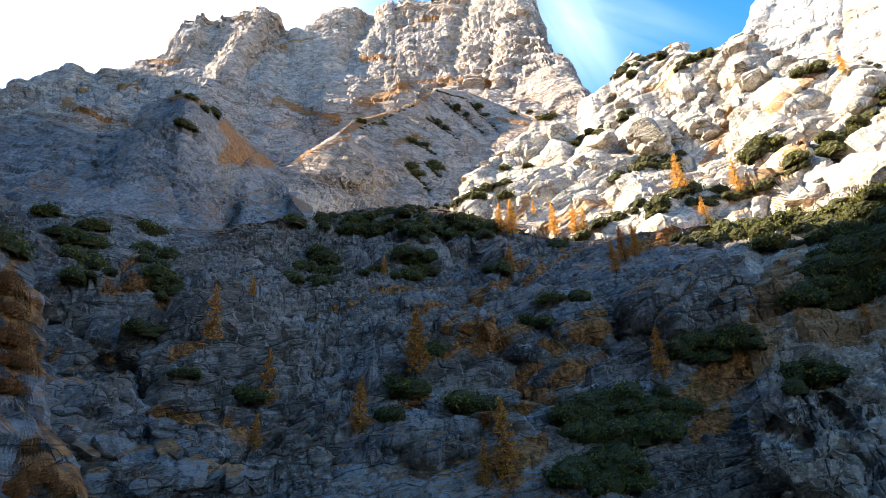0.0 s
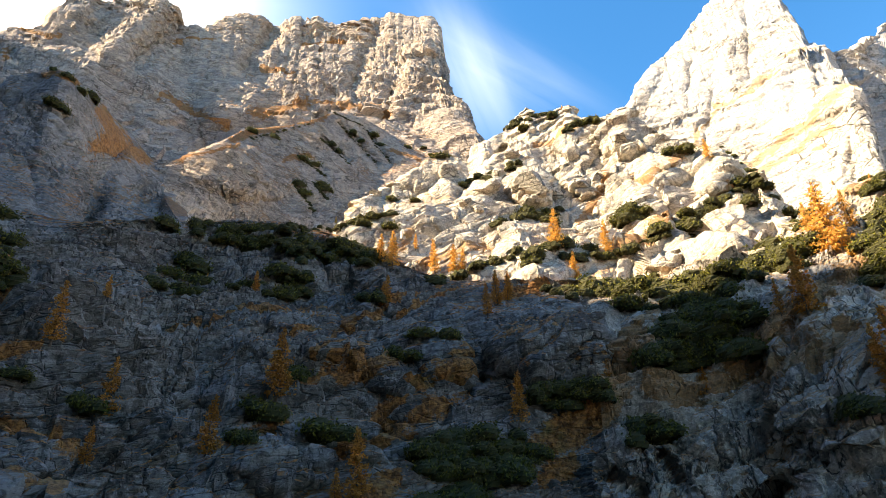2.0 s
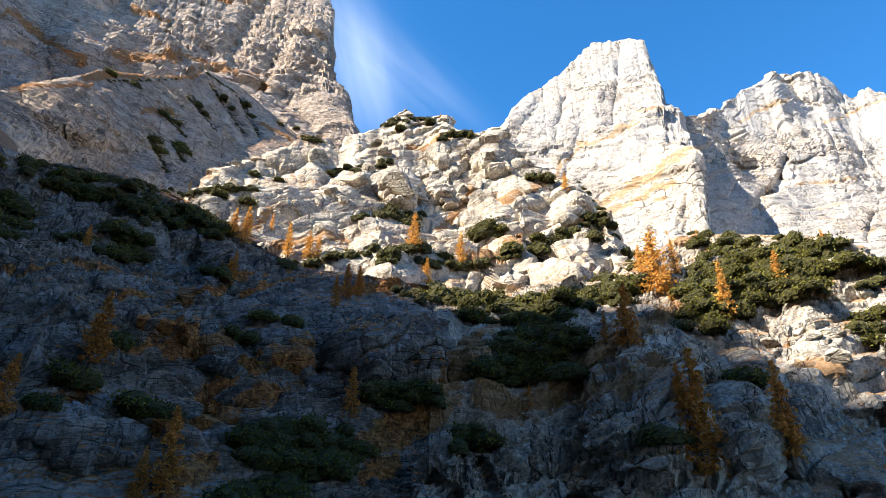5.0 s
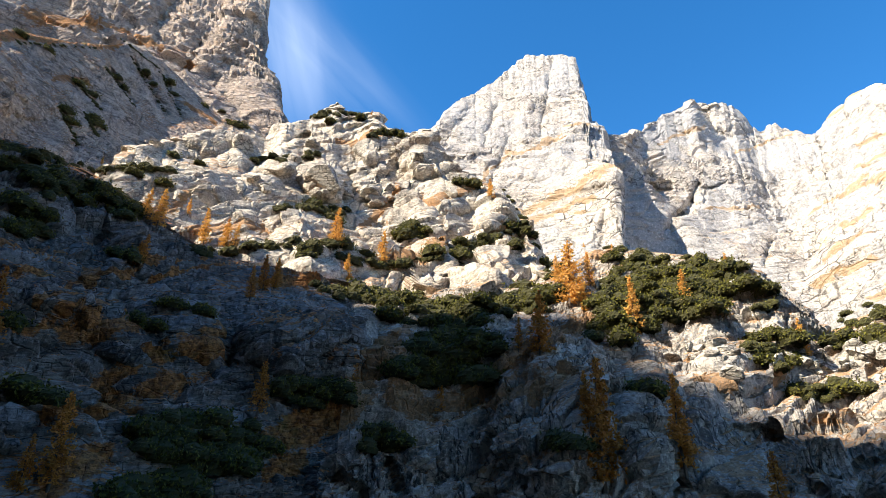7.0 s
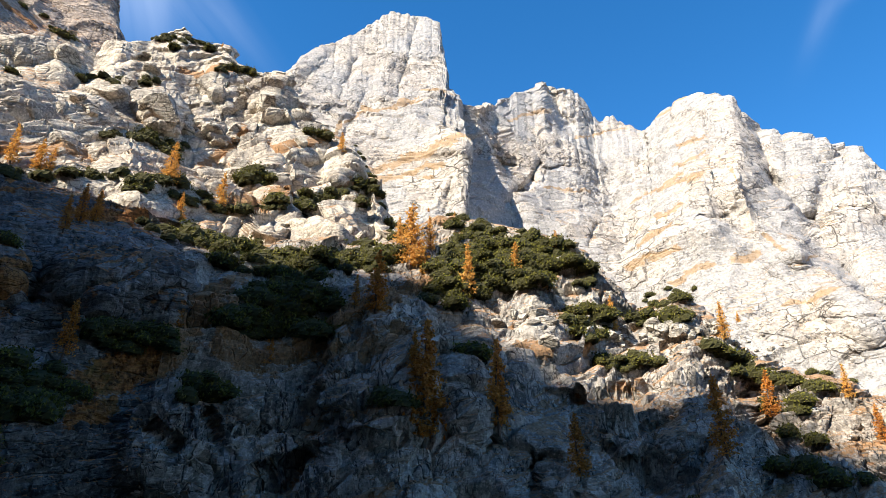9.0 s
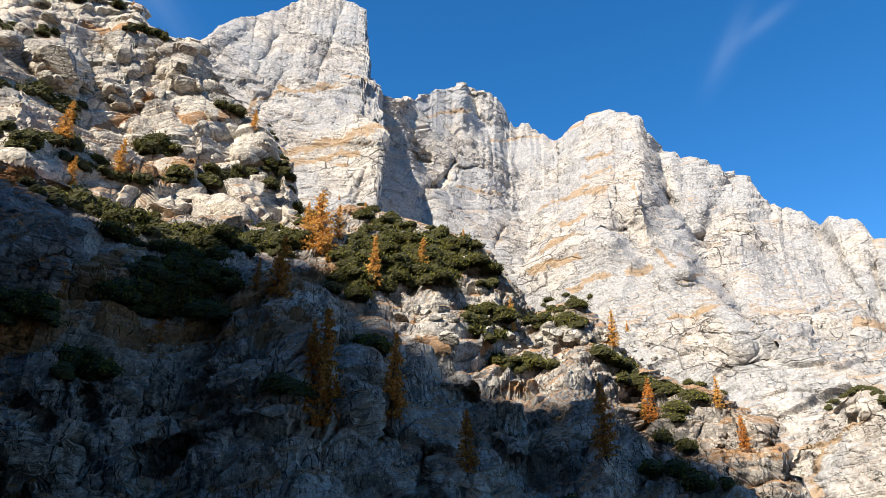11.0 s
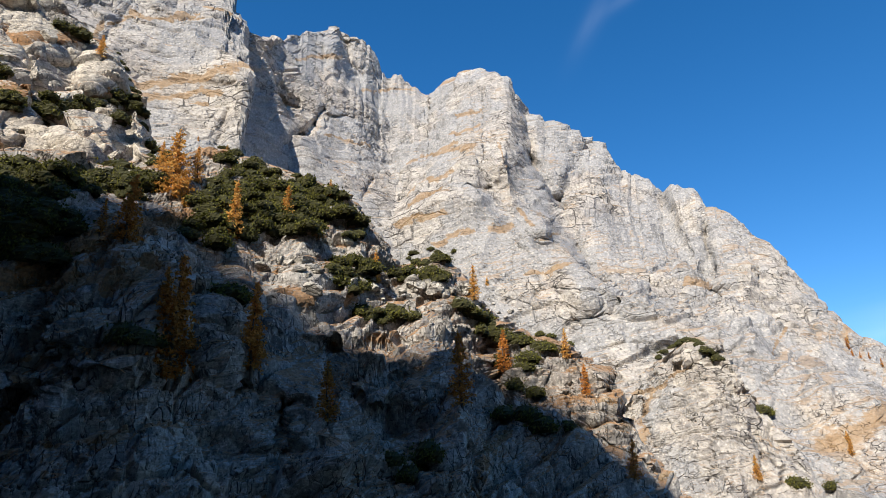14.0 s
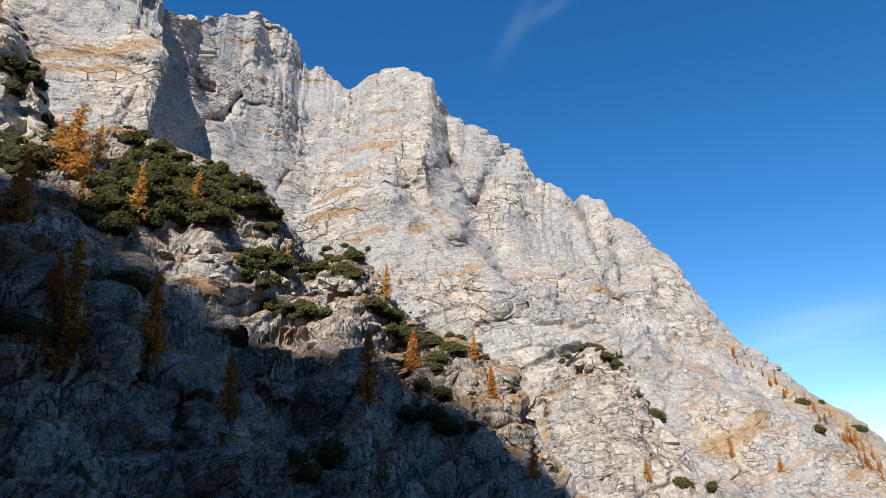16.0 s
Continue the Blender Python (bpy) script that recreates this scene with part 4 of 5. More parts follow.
def gorge_side():
    """An unseen steep wall added behind the station, all in shade, to keep sky light out."""
    x = np.arange(-320, 40, 3.0)
    rows = []
    for s in np.linspace(0, 1, 60):
        y = -34 - 95 * s - 30 * np.sin(x / 90) - 0.05 * x
        z = -8 + (430 - 125 * np.clip((x + 250) / 90, 0, 1)) * s ** 0.85 + 14 * s * np.sin(x / 37)
        rows.append(np.stack([x, y, z], -1))
    p = np.array(rows)
    flat = p.reshape(-1, 3)
    flat[:, 1] += 7 * fbm(flat * np.array([1, 1, 0.4]) / 28, 5, 5, True)
    sheet("gorge_side", flat.reshape(p.shape), ROCK_NEAR, "shaded grey rock wall added behind the station to block the sky", "cliff")


gorge_side()


def gorge_floor():
    """One sheet of scree and rubble out to the horizon."""
    r = np.concatenate([np.linspace(0.01, 60, 60), np.geomspace(63, 4000, 50)])
    a = np.linspace(0, 2 * math.pi, 181)
    rr, aa = np.meshgrid(r, a, indexing="ij")
    p = np.stack([rr * np.sin(aa) + 2.3, rr * np.cos(aa) - 3.1, np.zeros_like(rr)], -1)
    flat = p.reshape(-1, 3)
    d = np.hypot(flat[:, 0], flat[:, 1])
    flat[:, 2] = -6 * np.clip((d - 20) / 60, 0, 1) + np.clip(d / 40, 0.05, 3) * 0.5 * fbm(flat / 9, 4, 2) - 0.1
    sheet("ground", flat.reshape(p.shape), SCREE, "grey scree and rubble on the gorge floor", "ground")


gorge_floor()


# ---- plants ----


def mesh_of(name, verts, faces, material):
    mesh = bpy.data.meshes.new(name)
    mesh.from_pydata(verts, [], faces)
    mesh.update()
    mesh.materials.append(material)
    return mesh


def tube(verts, faces, a, b, ra, rb, sides=6):
    """A tapered round limb from a to b."""
    a, b = Vector(a), Vector(b)
    turn = (b - a).to_track_quat("Z", "Y")
    k = len(verts)
    for centre, r in ((a, ra), (b, rb)):
        for i in range(sides):
            w = 2 * math.pi * i / sides
            verts.append(centre + turn @ Vector((r * math.cos(w), r * math.sin(w), 0)))
    for i in range(sides):
        j = (i + 1) % sides
        faces.append((k + i, k + j, k + sides + j, k + sides + i))


def tuft(verts, faces, rng, at, size, up=0.4, blades=3, broad=0.22):
    """A spray of needles: a few narrow leaves from one point."""
    for _ in range(blades):
        d = Vector((rng.gauss(0, 1), rng.gauss(0, 1), rng.gauss(up, 0.8))).normalized()
        side = d.cross(Vector((rng.gauss(0, 1), rng.gauss(0, 1), rng.gauss(0, 1)))).normalized() * size * broad
        k = len(verts)
        root, tip = at - d * size * 0.35, at + d * size * 0.65
        mid = at + d * size * 0.12
        verts += [root, mid + side, tip, mid - side]
        faces.append((k, k + 1, k + 2, k + 3))


def make_larch(seed, slim, sparse, needles):
    """A larch 10 m high: trunk, whorled limbs and a crown of needle tufts."""
    rng = random.Random(seed)
    tv, tf, lv, lf, cv, cf = [], [], [], [], [], []
    axis = [Vector((0.12 * math.sin(0.7 * z + seed), 0.12 * math.cos(0.5 * z + seed), z)) for z in np.linspace(-0.5, 10, 9)]
    for i in range(8):
        tube(tv, tf, axis[i], axis[i + 1], 0.19 * (1 - i / 8.3) + 0.015, 0.19 * (1 - (i + 1) / 8.3) + 0.015, 7)
    z = 0.9
    while z < 9.75:
        k = z / 10
        reach = slim * (2.5 * (1 - k) ** 0.75 + 0.12) * (0.55 + 0.45 * min(1, k * 5))
        for _ in range(rng.randint(4, 6)):
            if rng.random() < sparse:
                continue
            w, length = rng.random() * 6.283, reach * rng.uniform(0.68, 1.1)
            root = axis[0].lerp(axis[-1], (z + 0.5) / 10.5)
            end = root + Vector((math.cos(w) * length, math.sin(w) * length, length * rng.uniform(-0.28, 0.1) + 0.35 * k))
            tube(lv, lf, root, end, 0.032 * (1.2 - k), 0.008, 3)
            n = max(3, int(length * 8.5))
            for j in range(n):
                s = (j + rng.random()) / n
                p = root.lerp(end, 0.12 + 0.88 * s)
                p = p + Vector((rng.gauss(0, 0.13), rng.gauss(0, 0.13), rng.gauss(-0.06, 0.1))) * (0.5 + length * 0.4)
                tuft(cv, cf, rng, p, rng.uniform(0.28, 0.48), 0.1, 2, 0.27)
        z += rng.uniform(0.24, 0.42)
    for j in range(12):
        tuft(cv, cf, rng, Vector((rng.gauss(0, 0.05), rng.gauss(0, 0.05), rng.uniform(9.5, 10.1))), 0.3, 1.5, 2)
    thing = new("larch_tree")
    for name, v, f, mat in (("trunk", tv + lv, tf + [tuple(i + len(tv) for i in f) for f in lf], LARCH_BARK), ("crown", cv, cf, needles)):
        new(name, mesh_of(name, v, f, mat)).parent = thing
    return thing


def make_bush(seed, wide, name, leaves, dense=1.0):
    """A creeping mountain pine about 2 m across: bowed stems and a low dome of needle shoots."""
    rng = random.Random(seed)
    sv, sf, cv, cf = [], [], [], []
    lumps = [(0.0, 0.0, 1.0)] + [(rng.uniform(-0.6, 0.6) * wide, rng.uniform(-0.6, 0.6), rng.uniform(0.45, 0.75)) for _ in range(5)]
    for lx, ly, lr in lumps:
        for _ in range(2):
            w = rng.random() * 6.283
            mid = Vector((lx * 0.6 + 0.3 * math.cos(w) * lr, ly * 0.6 + 0.3 * math.sin(w) * lr, 0.18 * lr))
            end = Vector((lx + 0.6 * math.cos(w) * lr, ly + 0.6 * math.sin(w) * lr, 0.55 * lr))
            tube(sv, sf, (0, 0, -0.25), mid, 0.06, 0.045, 4), tube(sv, sf, mid, end, 0.045, 0.015, 4)
        # the closed inside of the bush; on pines its shade is in the colour
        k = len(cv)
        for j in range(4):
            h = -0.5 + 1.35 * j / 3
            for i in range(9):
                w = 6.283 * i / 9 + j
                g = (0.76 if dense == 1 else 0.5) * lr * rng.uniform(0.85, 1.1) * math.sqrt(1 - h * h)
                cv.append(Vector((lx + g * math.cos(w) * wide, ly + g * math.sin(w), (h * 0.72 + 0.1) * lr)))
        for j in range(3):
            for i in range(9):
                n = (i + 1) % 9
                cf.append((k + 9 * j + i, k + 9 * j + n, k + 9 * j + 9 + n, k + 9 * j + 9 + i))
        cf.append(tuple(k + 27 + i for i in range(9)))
        for _ in range(int(88 * lr * dense)):
            h, w = rng.uniform(-0.55, 1), rng.random() * 6.283
            ring = math.sqrt(max(0.0, 1 - h * h))
            grow = lr * rng.uniform(0.72, 1.08)
            p = Vector((lx + ring * math.cos(w) * grow * wide, ly + ring * math.sin(w) * grow, (h * 0.75 + 0.12) * grow))
            tuft(cv, cf, rng, p, rng.uniform(0.15, 0.25) / dense ** 0.5, 1.1, 2, 0.24)
    thing = new(name)
    for part_name, v, f, mat in (("stem", sv, sf, PINE_BARK), ("crown", cv, cf, leaves)):
        ob = new(part_name, mesh_of(part_name, v, f, mat))
        ob.parent = thing
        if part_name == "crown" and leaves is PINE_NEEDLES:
            darken_inside(ob.data)
    return thing


def darken_inside(mesh):
    """The large inner faces of a crown get dark needles that paint the shade inside."""
    mesh.materials.append(PINE_INNER_SHADE)
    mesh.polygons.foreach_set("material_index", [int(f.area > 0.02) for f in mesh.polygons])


rng = random.Random(7)
gold_larches = [make_larch(1, 0.92, 0.0, LARCH_NEEDLES), make_larch(2, 1.05, 0.03, LARCH_NEEDLES), make_larch(3, 0.82, 0.06, LARCH_NEEDLES)]
brown_larches = [make_larch(4, 0.9, 0.03, BROWN_NEEDLES), make_larch(5, 0.78, 0.1, BROWN_NEEDLES), make_larch(6, 1.0, 0.0, BROWN_NEEDLES)]
pines = [make_bush(11, 1.2, "mountain_pine", PINE_NEEDLES), make_bush(12, 1.0, "mountain_pine", PINE_NEEDLES), make_bush(13, 1.45, "mountain_pine", PINE_NEEDLES)]
dry_bushes = [make_bush(21, 1.1, "dry_shrub", DRY_LEAVES, 7.0)]
planted = {}


def plant(kinds, place, size, label, category, group, squash=1.0):
    """Puts one more tree of those kinds at the place; the first of each kind is the original itself."""
    kind = kinds[rng.randrange(len(kinds))]
    m = Matrix.LocRotScale(place, Euler((rng.uniform(-0.04, 0.04), rng.uniform(-0.04, 0.04), rng.uniform(0, 6.283))), None)
    ob = kind if kind not in planted else copy_thing(kind, m)
    planted[kind] = True
    ob.matrix_basis = m @ Matrix.Diagonal((size * rng.uniform(0.9, 1.1), size * rng.uniform(0.9, 1.1), size * squash, 1))
    return tagged(ob, label, category, group)


# larches: bearing, elevation of the foot, height in metres
shade_larches = [(-20.6, 18.2, 7.82), (-15.7, 13.2, 7.225), (-7.9, 10.9, 6.8), (-2.8, 15.6, 9.18), (4.5, 6.8, 8.925), (-5.7, 24.3, 3.825), (-17.7, 22.2, 3.4), (6.0, 23.8, 4.08), (-10.0, 24.6, 1.87), (18.2, 13.7, 6.8), (-16.4, 9.8, 4.08), (15.9, 22.9, 5.27), (17.9, 24.0, 5.27), (25.9, 17.0, 4.25), (33.5, 14.8, 3.4), (2.6, 6.4, 5.27)]
bench_larches = [(42.6, 19.6, 9.5), (40.7, 20.0, 5), (47.2, 8.8, 15), (53.6, 9.9, 11.5), (46.4, 14.2, 6), (33.8, 15.1, 3.2), (16.9, 23.7, 6.2), (18.1, 24.3, 5), (6.4, 24.1, 4.8), (71.5, 7.2, 10), (75.2, 9.9, 7.5), (60.1, 6.0, 7.5), (53.7, 10.7, 8), (82.0, 7.7, 5.5), (85.1, 1.0, 5.5)]
ledge_larches = [(44.5, 25.6, 6.24), (45.7, 23.4, 13.44), (47.6, 25.1, 7.44), (46.9, 23.0, 5.04), (51.1, 20.9, 10.56), (55.6, 21.6, 9.6), (59.6, 24.3, 5.76), (63.9, 17.9, 6.24), (72.9, 16.1, 7.44), (64.0, 17.6, 5.4), (74.1, 17.4, 5.04), (80.6, 10.8, 6), (47.3, 28.5, 2.64), (49.9, 27.9, 2.16)]
crag_larches = [(5.7, 27.5, 6.3), (6.9, 27.2, 7.5), (11.0, 26.6, 7.5), (13.0, 26.6, 6.3), (13.7, 26.8, 4.8), (22.8, 28.1, 9), (27.6, 27.0, 7.8), (24.4, 25.4, 5.7), (9.1, 28.7, 3.75), (1.1, 30.7, 3.3), (38.4, 33.1, 6), (25.2, 39.7, 2.1)]
far_larches = [(103.7, 1.1, 5.4), (100.5, 2.2, 6.6), (100.4, 3.1, 4.2), (94.0, 0.7, 6.6), (106.6, 5.4, 3.6), (107.6, 4.8, 3.6), (108.5, 3.7, 4.2), (108.9, 3.1, 4.5), (109.2, 2.3, 4.2), (109.7, 1.7, 4.8), (110.0, 1.1, 4.2), (101.9, 10.1, 3.6), (106.2, 6.4, 3)]
for spots, where, kinds, look_like in ((shade_larches, "shaded cliff", brown_larches, "rusty"), (bench_larches, "shaded cliff", brown_larches, "rusty"), (ledge_larches, "pine bench", gold_larches, "golden"), (crag_larches, "sunlit crag", gold_larches, "golden"), (far_larches, "far wall", gold_larches, "golden")):
    for b, e, h in spots:
        place, normal = on_rock(b, e)
        if place:
            plant(kinds, place - Vector((0, 0, 0.2)), h * (0.92 if where == "pine bench" else 0.98) / 10, look_like + " autumn larch rooted on the " + where + " ledges", "larch tree", "larches on the " + where)

# a thin file of small brown larches along the far crest
crest_line = [(101.5, 10.2), (103.7, 8.3), (106.0, 6.0), (107.9, 4.2), (108.8, 2.7), (110.1, 0.8)]
for (b1, e1), (b2, e2) in zip(crest_line, crest_line[1:]):
    for k in range(5):
        t = (k + rng.random()) / 5
        place, normal = on_rock(b1 + (b2 - b1) * t, e1 + (e2 - e1) * t - rng.uniform(0.1, 0.9))
        if place:
            plant(brown_larches, place - Vector((0, 0, 0.3)), rng.uniform(0.25, 0.5), "small rusty autumn larch on the far crest", "larch tree", "larches on the far crest")

# patches of mountain pine: bearing, elevation, half width, half height (degrees)
pine_patches = [(-32.7, 26.3, 3.43, 0.49), (-31.3, 23.0, 1.96, 1.274), (-26.1, 24.7, 1.862, 0.686), (-24.9, 22.6, 1.372, 1.372), (-32.1, 24.9, 1.96, 0.686), (-26.7, 26.5, 0.98, 0.392), (-25.8, 18.8, 1.176, 0.294), (-9.3, 28.8, 5.2, 0.95), (-12.1, 24.4, 2.548, 1.078), (-4.6, 24.5, 4.2, 0.65), (-2.7, 25.7, 2.205, 0.98), (0.5, 28.2, 5.4, 1.2), (3.8, 28.1, 2.205, 0.784), (-6.8, 28.5, 2.94, 0.784), (-11.6, 25.8, 1.225, 0.49), (-4.0, 14.7, 1.323, 0.735), (2.2, 13.1, 1.764, 1.078)]
cliff_patches = [(-1.2, 17.6, 0.49, 0.392), (8.2, 19.5, 1.225, 0.539), (11.0, 21.2, 2.058, 0.441), (5.1, 24.4, 1.078, 0.294), (22.7, 15.8, 3.332, 1.176), (14.8, 11.2, 5.635, 2.156), (11.9, 7.2, 3.43, 1.764), (28.8, 12.3, 1.47, 1.176), (-5.2, 12.4, 0.882, 0.392), (-21.9, 15.6, 0.588, 0.196), (-17.2, 14.0, 0.98, 0.49), (2.3, 12.8, 1.47, 0.735), (32.5, 18.3, 2.94, 1.47)]
bench_patches = [(28.4, 24.3, 4.41, 0.686), (33.4, 22.9, 5.39, 1.078), (39.5, 23.9, 5.39, 0.882), (35.1, 20.6, 4.165, 1.568), (33.6, 18.2, 3.92, 1.372), (43.1, 24.9, 3.43, 0.686), (29.9, 29.7, 0.98, 0.392), (44.4, 12.4, 1.225, 0.49), (51.3, 16.3, 0.735, 0.588)]
lit_patches = [(21.3, 31.2, 2.058, 0.441), (22.6, 30.3, 0.686, 0.588), (25.1, 27.9, 1.862, 0.882), (31.1, 30.0, 1.225, 0.49), (34.1, 28.3, 2.94, 0.392), (36.3, 29.0, 1.96, 0.294), (20.1, 38.6, 1.862, 0.588), (27.8, 38.2, 1.568, 0.392), (23.7, 39.4, 0.882, 0.392), (36.1, 34.3, 0.784, 0.245), (8.2, 32.9, 1.96, 0.196), (41.0, 30.2, 1.078, 1.176), (5.1, 30.6, 2.94, 0.392), (11.3, 36.7, 1.078, 0.294), (39.8, 29.2, 1.96, 0.392), (18.7, 27.2, 2.94, 0.294)]
ledge_patches = [(51.2, 26.9, 3.43, 0.882), (53.6, 24.7, 3.43, 1.666), (58.6, 24.4, 2.548, 1.274), (52.1, 22.5, 4.165, 1.568), (49.0, 21.3, 2.205, 1.078), (56.8, 22.5, 1.96, 0.98), (61.9, 19.1, 2.205, 0.882), (62.2, 17.6, 1.47, 0.49), (64.8, 15.1, 2.94, 0.686), (68.6, 19.9, 2.058, 0.882), (67.8, 18.4, 2.695, 0.49), (44.3, 27.1, 1.225, 0.98), (61.7, 22.9, 0.784, 1.47), (50.3, 28.1, 0.98, 0.392), (55.0, 25.3, 5.88, 1.666), (50.6, 23.8, 2.94, 2.058), (57.8, 23.7, 2.94, 1.666)]
wall_patches = [(70.3, 20.5, 1.715, 0.784), (68.1, 18.6, 1.764, 0.49), (62.7, 19.2, 1.47, 1.274), (77.5, 12.1, 2.695, 1.372), (73.1, 14.7, 1.078, 0.882), (80.2, 12.2, 1.715, 1.078), (74.2, 13.4, 0.98, 0.784), (76.0, 10.5, 1.96, 0.784), (65.0, 15.1, 2.205, 0.441), (66.9, 2.8, 2.94, 1.274), (76.1, 6.4, 1.47, 0.686), (79.4, 5.4, 1.715, 0.49), (35.8, 34.3, 0.98, 0.343), (30.8, 30.3, 1.078, 0.49), (77.0, 8.4, 1.225, 1.225)]
far_patches = [(-2.5, 32.9, 0.392, 1.47), (-2.0, 35.4, 0.882, 0.882), (-0.3, 33.5, 0.294, 0.588), (0.5, 36.7, 0.882, 1.078), (2.7, 37.7, 0.784, 1.568), (4.9, 37.7, 0.588, 1.274), (-7.1, 37.3, 2.45, 0.245), (-25.8, 37.5, 1.078, 0.245), (-25.3, 35.2, 0.686, 0.294), (-23.5, 36.7, 0.98, 0.245), (9.2, 37.4, 1.225, 0.245), (97.9, 0.3, 1.715, 0.784), (95.3, 5.7, 0.392, 0.392), (108.1, 3.9, 1.96, 0.392), (106.7, 5.9, 0.98, 0.245)]
for patches, where, size in ((pine_patches, "shaded cliff", 2.2), (cliff_patches, "shaded cliff", 2.0), (bench_patches, "pine bench", 2.5), (lit_patches, "sunlit crag", 2.2), (ledge_patches, "pine bench", 2.2), (wall_patches, "lower rocks", 2.0), (far_patches, "far ridge", 2.6)):
    label = "dark green creeping mountain pine on the " + where
    for b, e, w, h in patches:
        count = max(2, int(w * h * 1.0 + 0.8))
        for k in range(count):
            turn, out = k * 2.4 + rng.uniform(-0.3, 0.3), math.sqrt((k + 0.5) / count)
            place, normal = on_rock(b + math.cos(turn) * out * w, e + math.sin(turn) * out * h * 0.85)
            if place:
                s = min(size, 0.03 * h * (place - Vector(EYE)).length + 0.7) * rng.uniform(0.8, 1.2)
                plant(pines, place + Vector((0, 0, -0.3 * s)), s, label, "mountain pine", "mountain pines on the " + where, rng.uniform(0.85, 1.15))


# the closed blankets of pine and the scrub in the slab's cracks: more of the same bushes, joined
def pine_blanket(name, spots, label):
    verts, faces, inside, base = [], [], [], 0
    shapes = []
    for kind in pines:
        crown = [c for c in kind.children if c.name.startswith("crown")][0].data
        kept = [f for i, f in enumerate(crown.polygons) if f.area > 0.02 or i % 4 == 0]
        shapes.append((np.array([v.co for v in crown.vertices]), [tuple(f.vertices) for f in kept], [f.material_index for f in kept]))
    for place, s in spots:
        co, quads, slots = shapes[rng.randrange(3)]
        inside += slots
        w = rng.uniform(0, 6.283)
        turn = np.array([[math.cos(w), -math.sin(w), 0], [math.sin(w), math.cos(w), 0], [0, 0, rng.uniform(0.85, 1.2)]])
        verts.append(co @ turn.T * s + np.array(place))
        faces += [tuple(i + base for i in f) for f in quads]
        base += len(co)
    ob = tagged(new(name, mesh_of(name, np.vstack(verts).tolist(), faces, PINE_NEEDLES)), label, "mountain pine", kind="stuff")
    # second slot: the painted dark inside
    ob.data.materials.append(PINE_INNER_SHADE)
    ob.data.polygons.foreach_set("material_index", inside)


blanket = []
for patches in (bench_patches, ledge_patches, pine_patches, cliff_patches[4:8]):
    for b, e, w, h in patches:
        for k in range(int(w * h * (5.5 if patches in (bench_patches, ledge_patches) else 5.0))):
            turn, out = rng.uniform(0, 6.283), math.sqrt(rng.random())
            bb, ee = b + math.cos(turn) * out * w, e + math.sin(turn) * out * h * 0.9
            place, normal = on_rock(bb, ee)
            if place and not any(abs(bb - lb) < 0.75 and -1.6 < ee - le < 0.5 for lb, le, _ in ledge_larches):
                blanket.append((place - Vector((0, 0, 0.5)), rng.uniform(1.1, 1.8)))
pine_blanket("pine_thicket", blanket, "dense dark green mountain pine thicket covering the bench")
crack_lines = [(-3.44, 33.71, -1.08, 31.49), (-3.35, 36.08, -0.36, 34.60), (-1.09, 37.74, 2.19, 35.77), (0.56, 39.24, 4.86, 36.12), (3.41, 38.90, 6.45, 36.10), (-1.46, 33.99, -0.02, 32.67), (-8.20, 36.82, -2.45, 38.81), (-0.70, 40.14, 3.14, 39.18)]
ledge_lines = [(-0.90, 30.01, 6.62, 31.85), (13.96, 34.21, 19.93, 35.68), (17.41, 30.96, 23.75, 31.44), (23.47, 27.20, 30.06, 27.01), (30.05, 27.21, 40.06, 30.11), (39.59, 34.12, 42.78, 28.65), (10.24, 25.86, 19.04, 27.95), (20.15, 27.71, 23.26, 28.79), (-6.32, 29.57, -1.80, 30.03),
               (21.50, 24.54, 29.70, 24.06), (23.91, 24.08, 32.74, 23.86), (29.72, 23.96, 36.86, 23.88), (36.84, 24.03, 45.30, 25.01), (33.87, 23.02, 41.09, 23.60), (71.63, 15.93, 75.42, 12.90), (87.96, 10.71, 90.68, 11.69), (90.91, 11.67, 92.71, 10.06), (19.32, 38.93, 24.09, 39.77), (25.56, 38.01, 29.17, 38.76)]
scrub = []
for b1, e1, b2, e2 in crack_lines:
    for k in range(20):
        t = (k + rng.uniform(-0.4, 0.4)) / 19
        place, normal = on_rock(b1 + (b2 - b1) * t + rng.gauss(0, 0.07), e1 + (e2 - e1) * t)
        if place:
            scrub.append((place - Vector((0, 0, 0.3)), rng.uniform(0.5, 1.1)))
for b1, e1, b2, e2 in ledge_lines:
    for k in range(11):
        t = (k + rng.uniform(-0.4, 0.4)) / 10
        place, normal = on_rock(b1 + (b2 - b1) * t, e1 + (e2 - e1) * t + rng.gauss(0, 0.15))
        if place:
            scrub.append((place - Vector((0, 0, 0.5)), rng.uniform(1.1, 1.9)))
pine_blanket("crack_scrub", scrub, "dark mountain pine scrub in cracks and on narrow ledges")


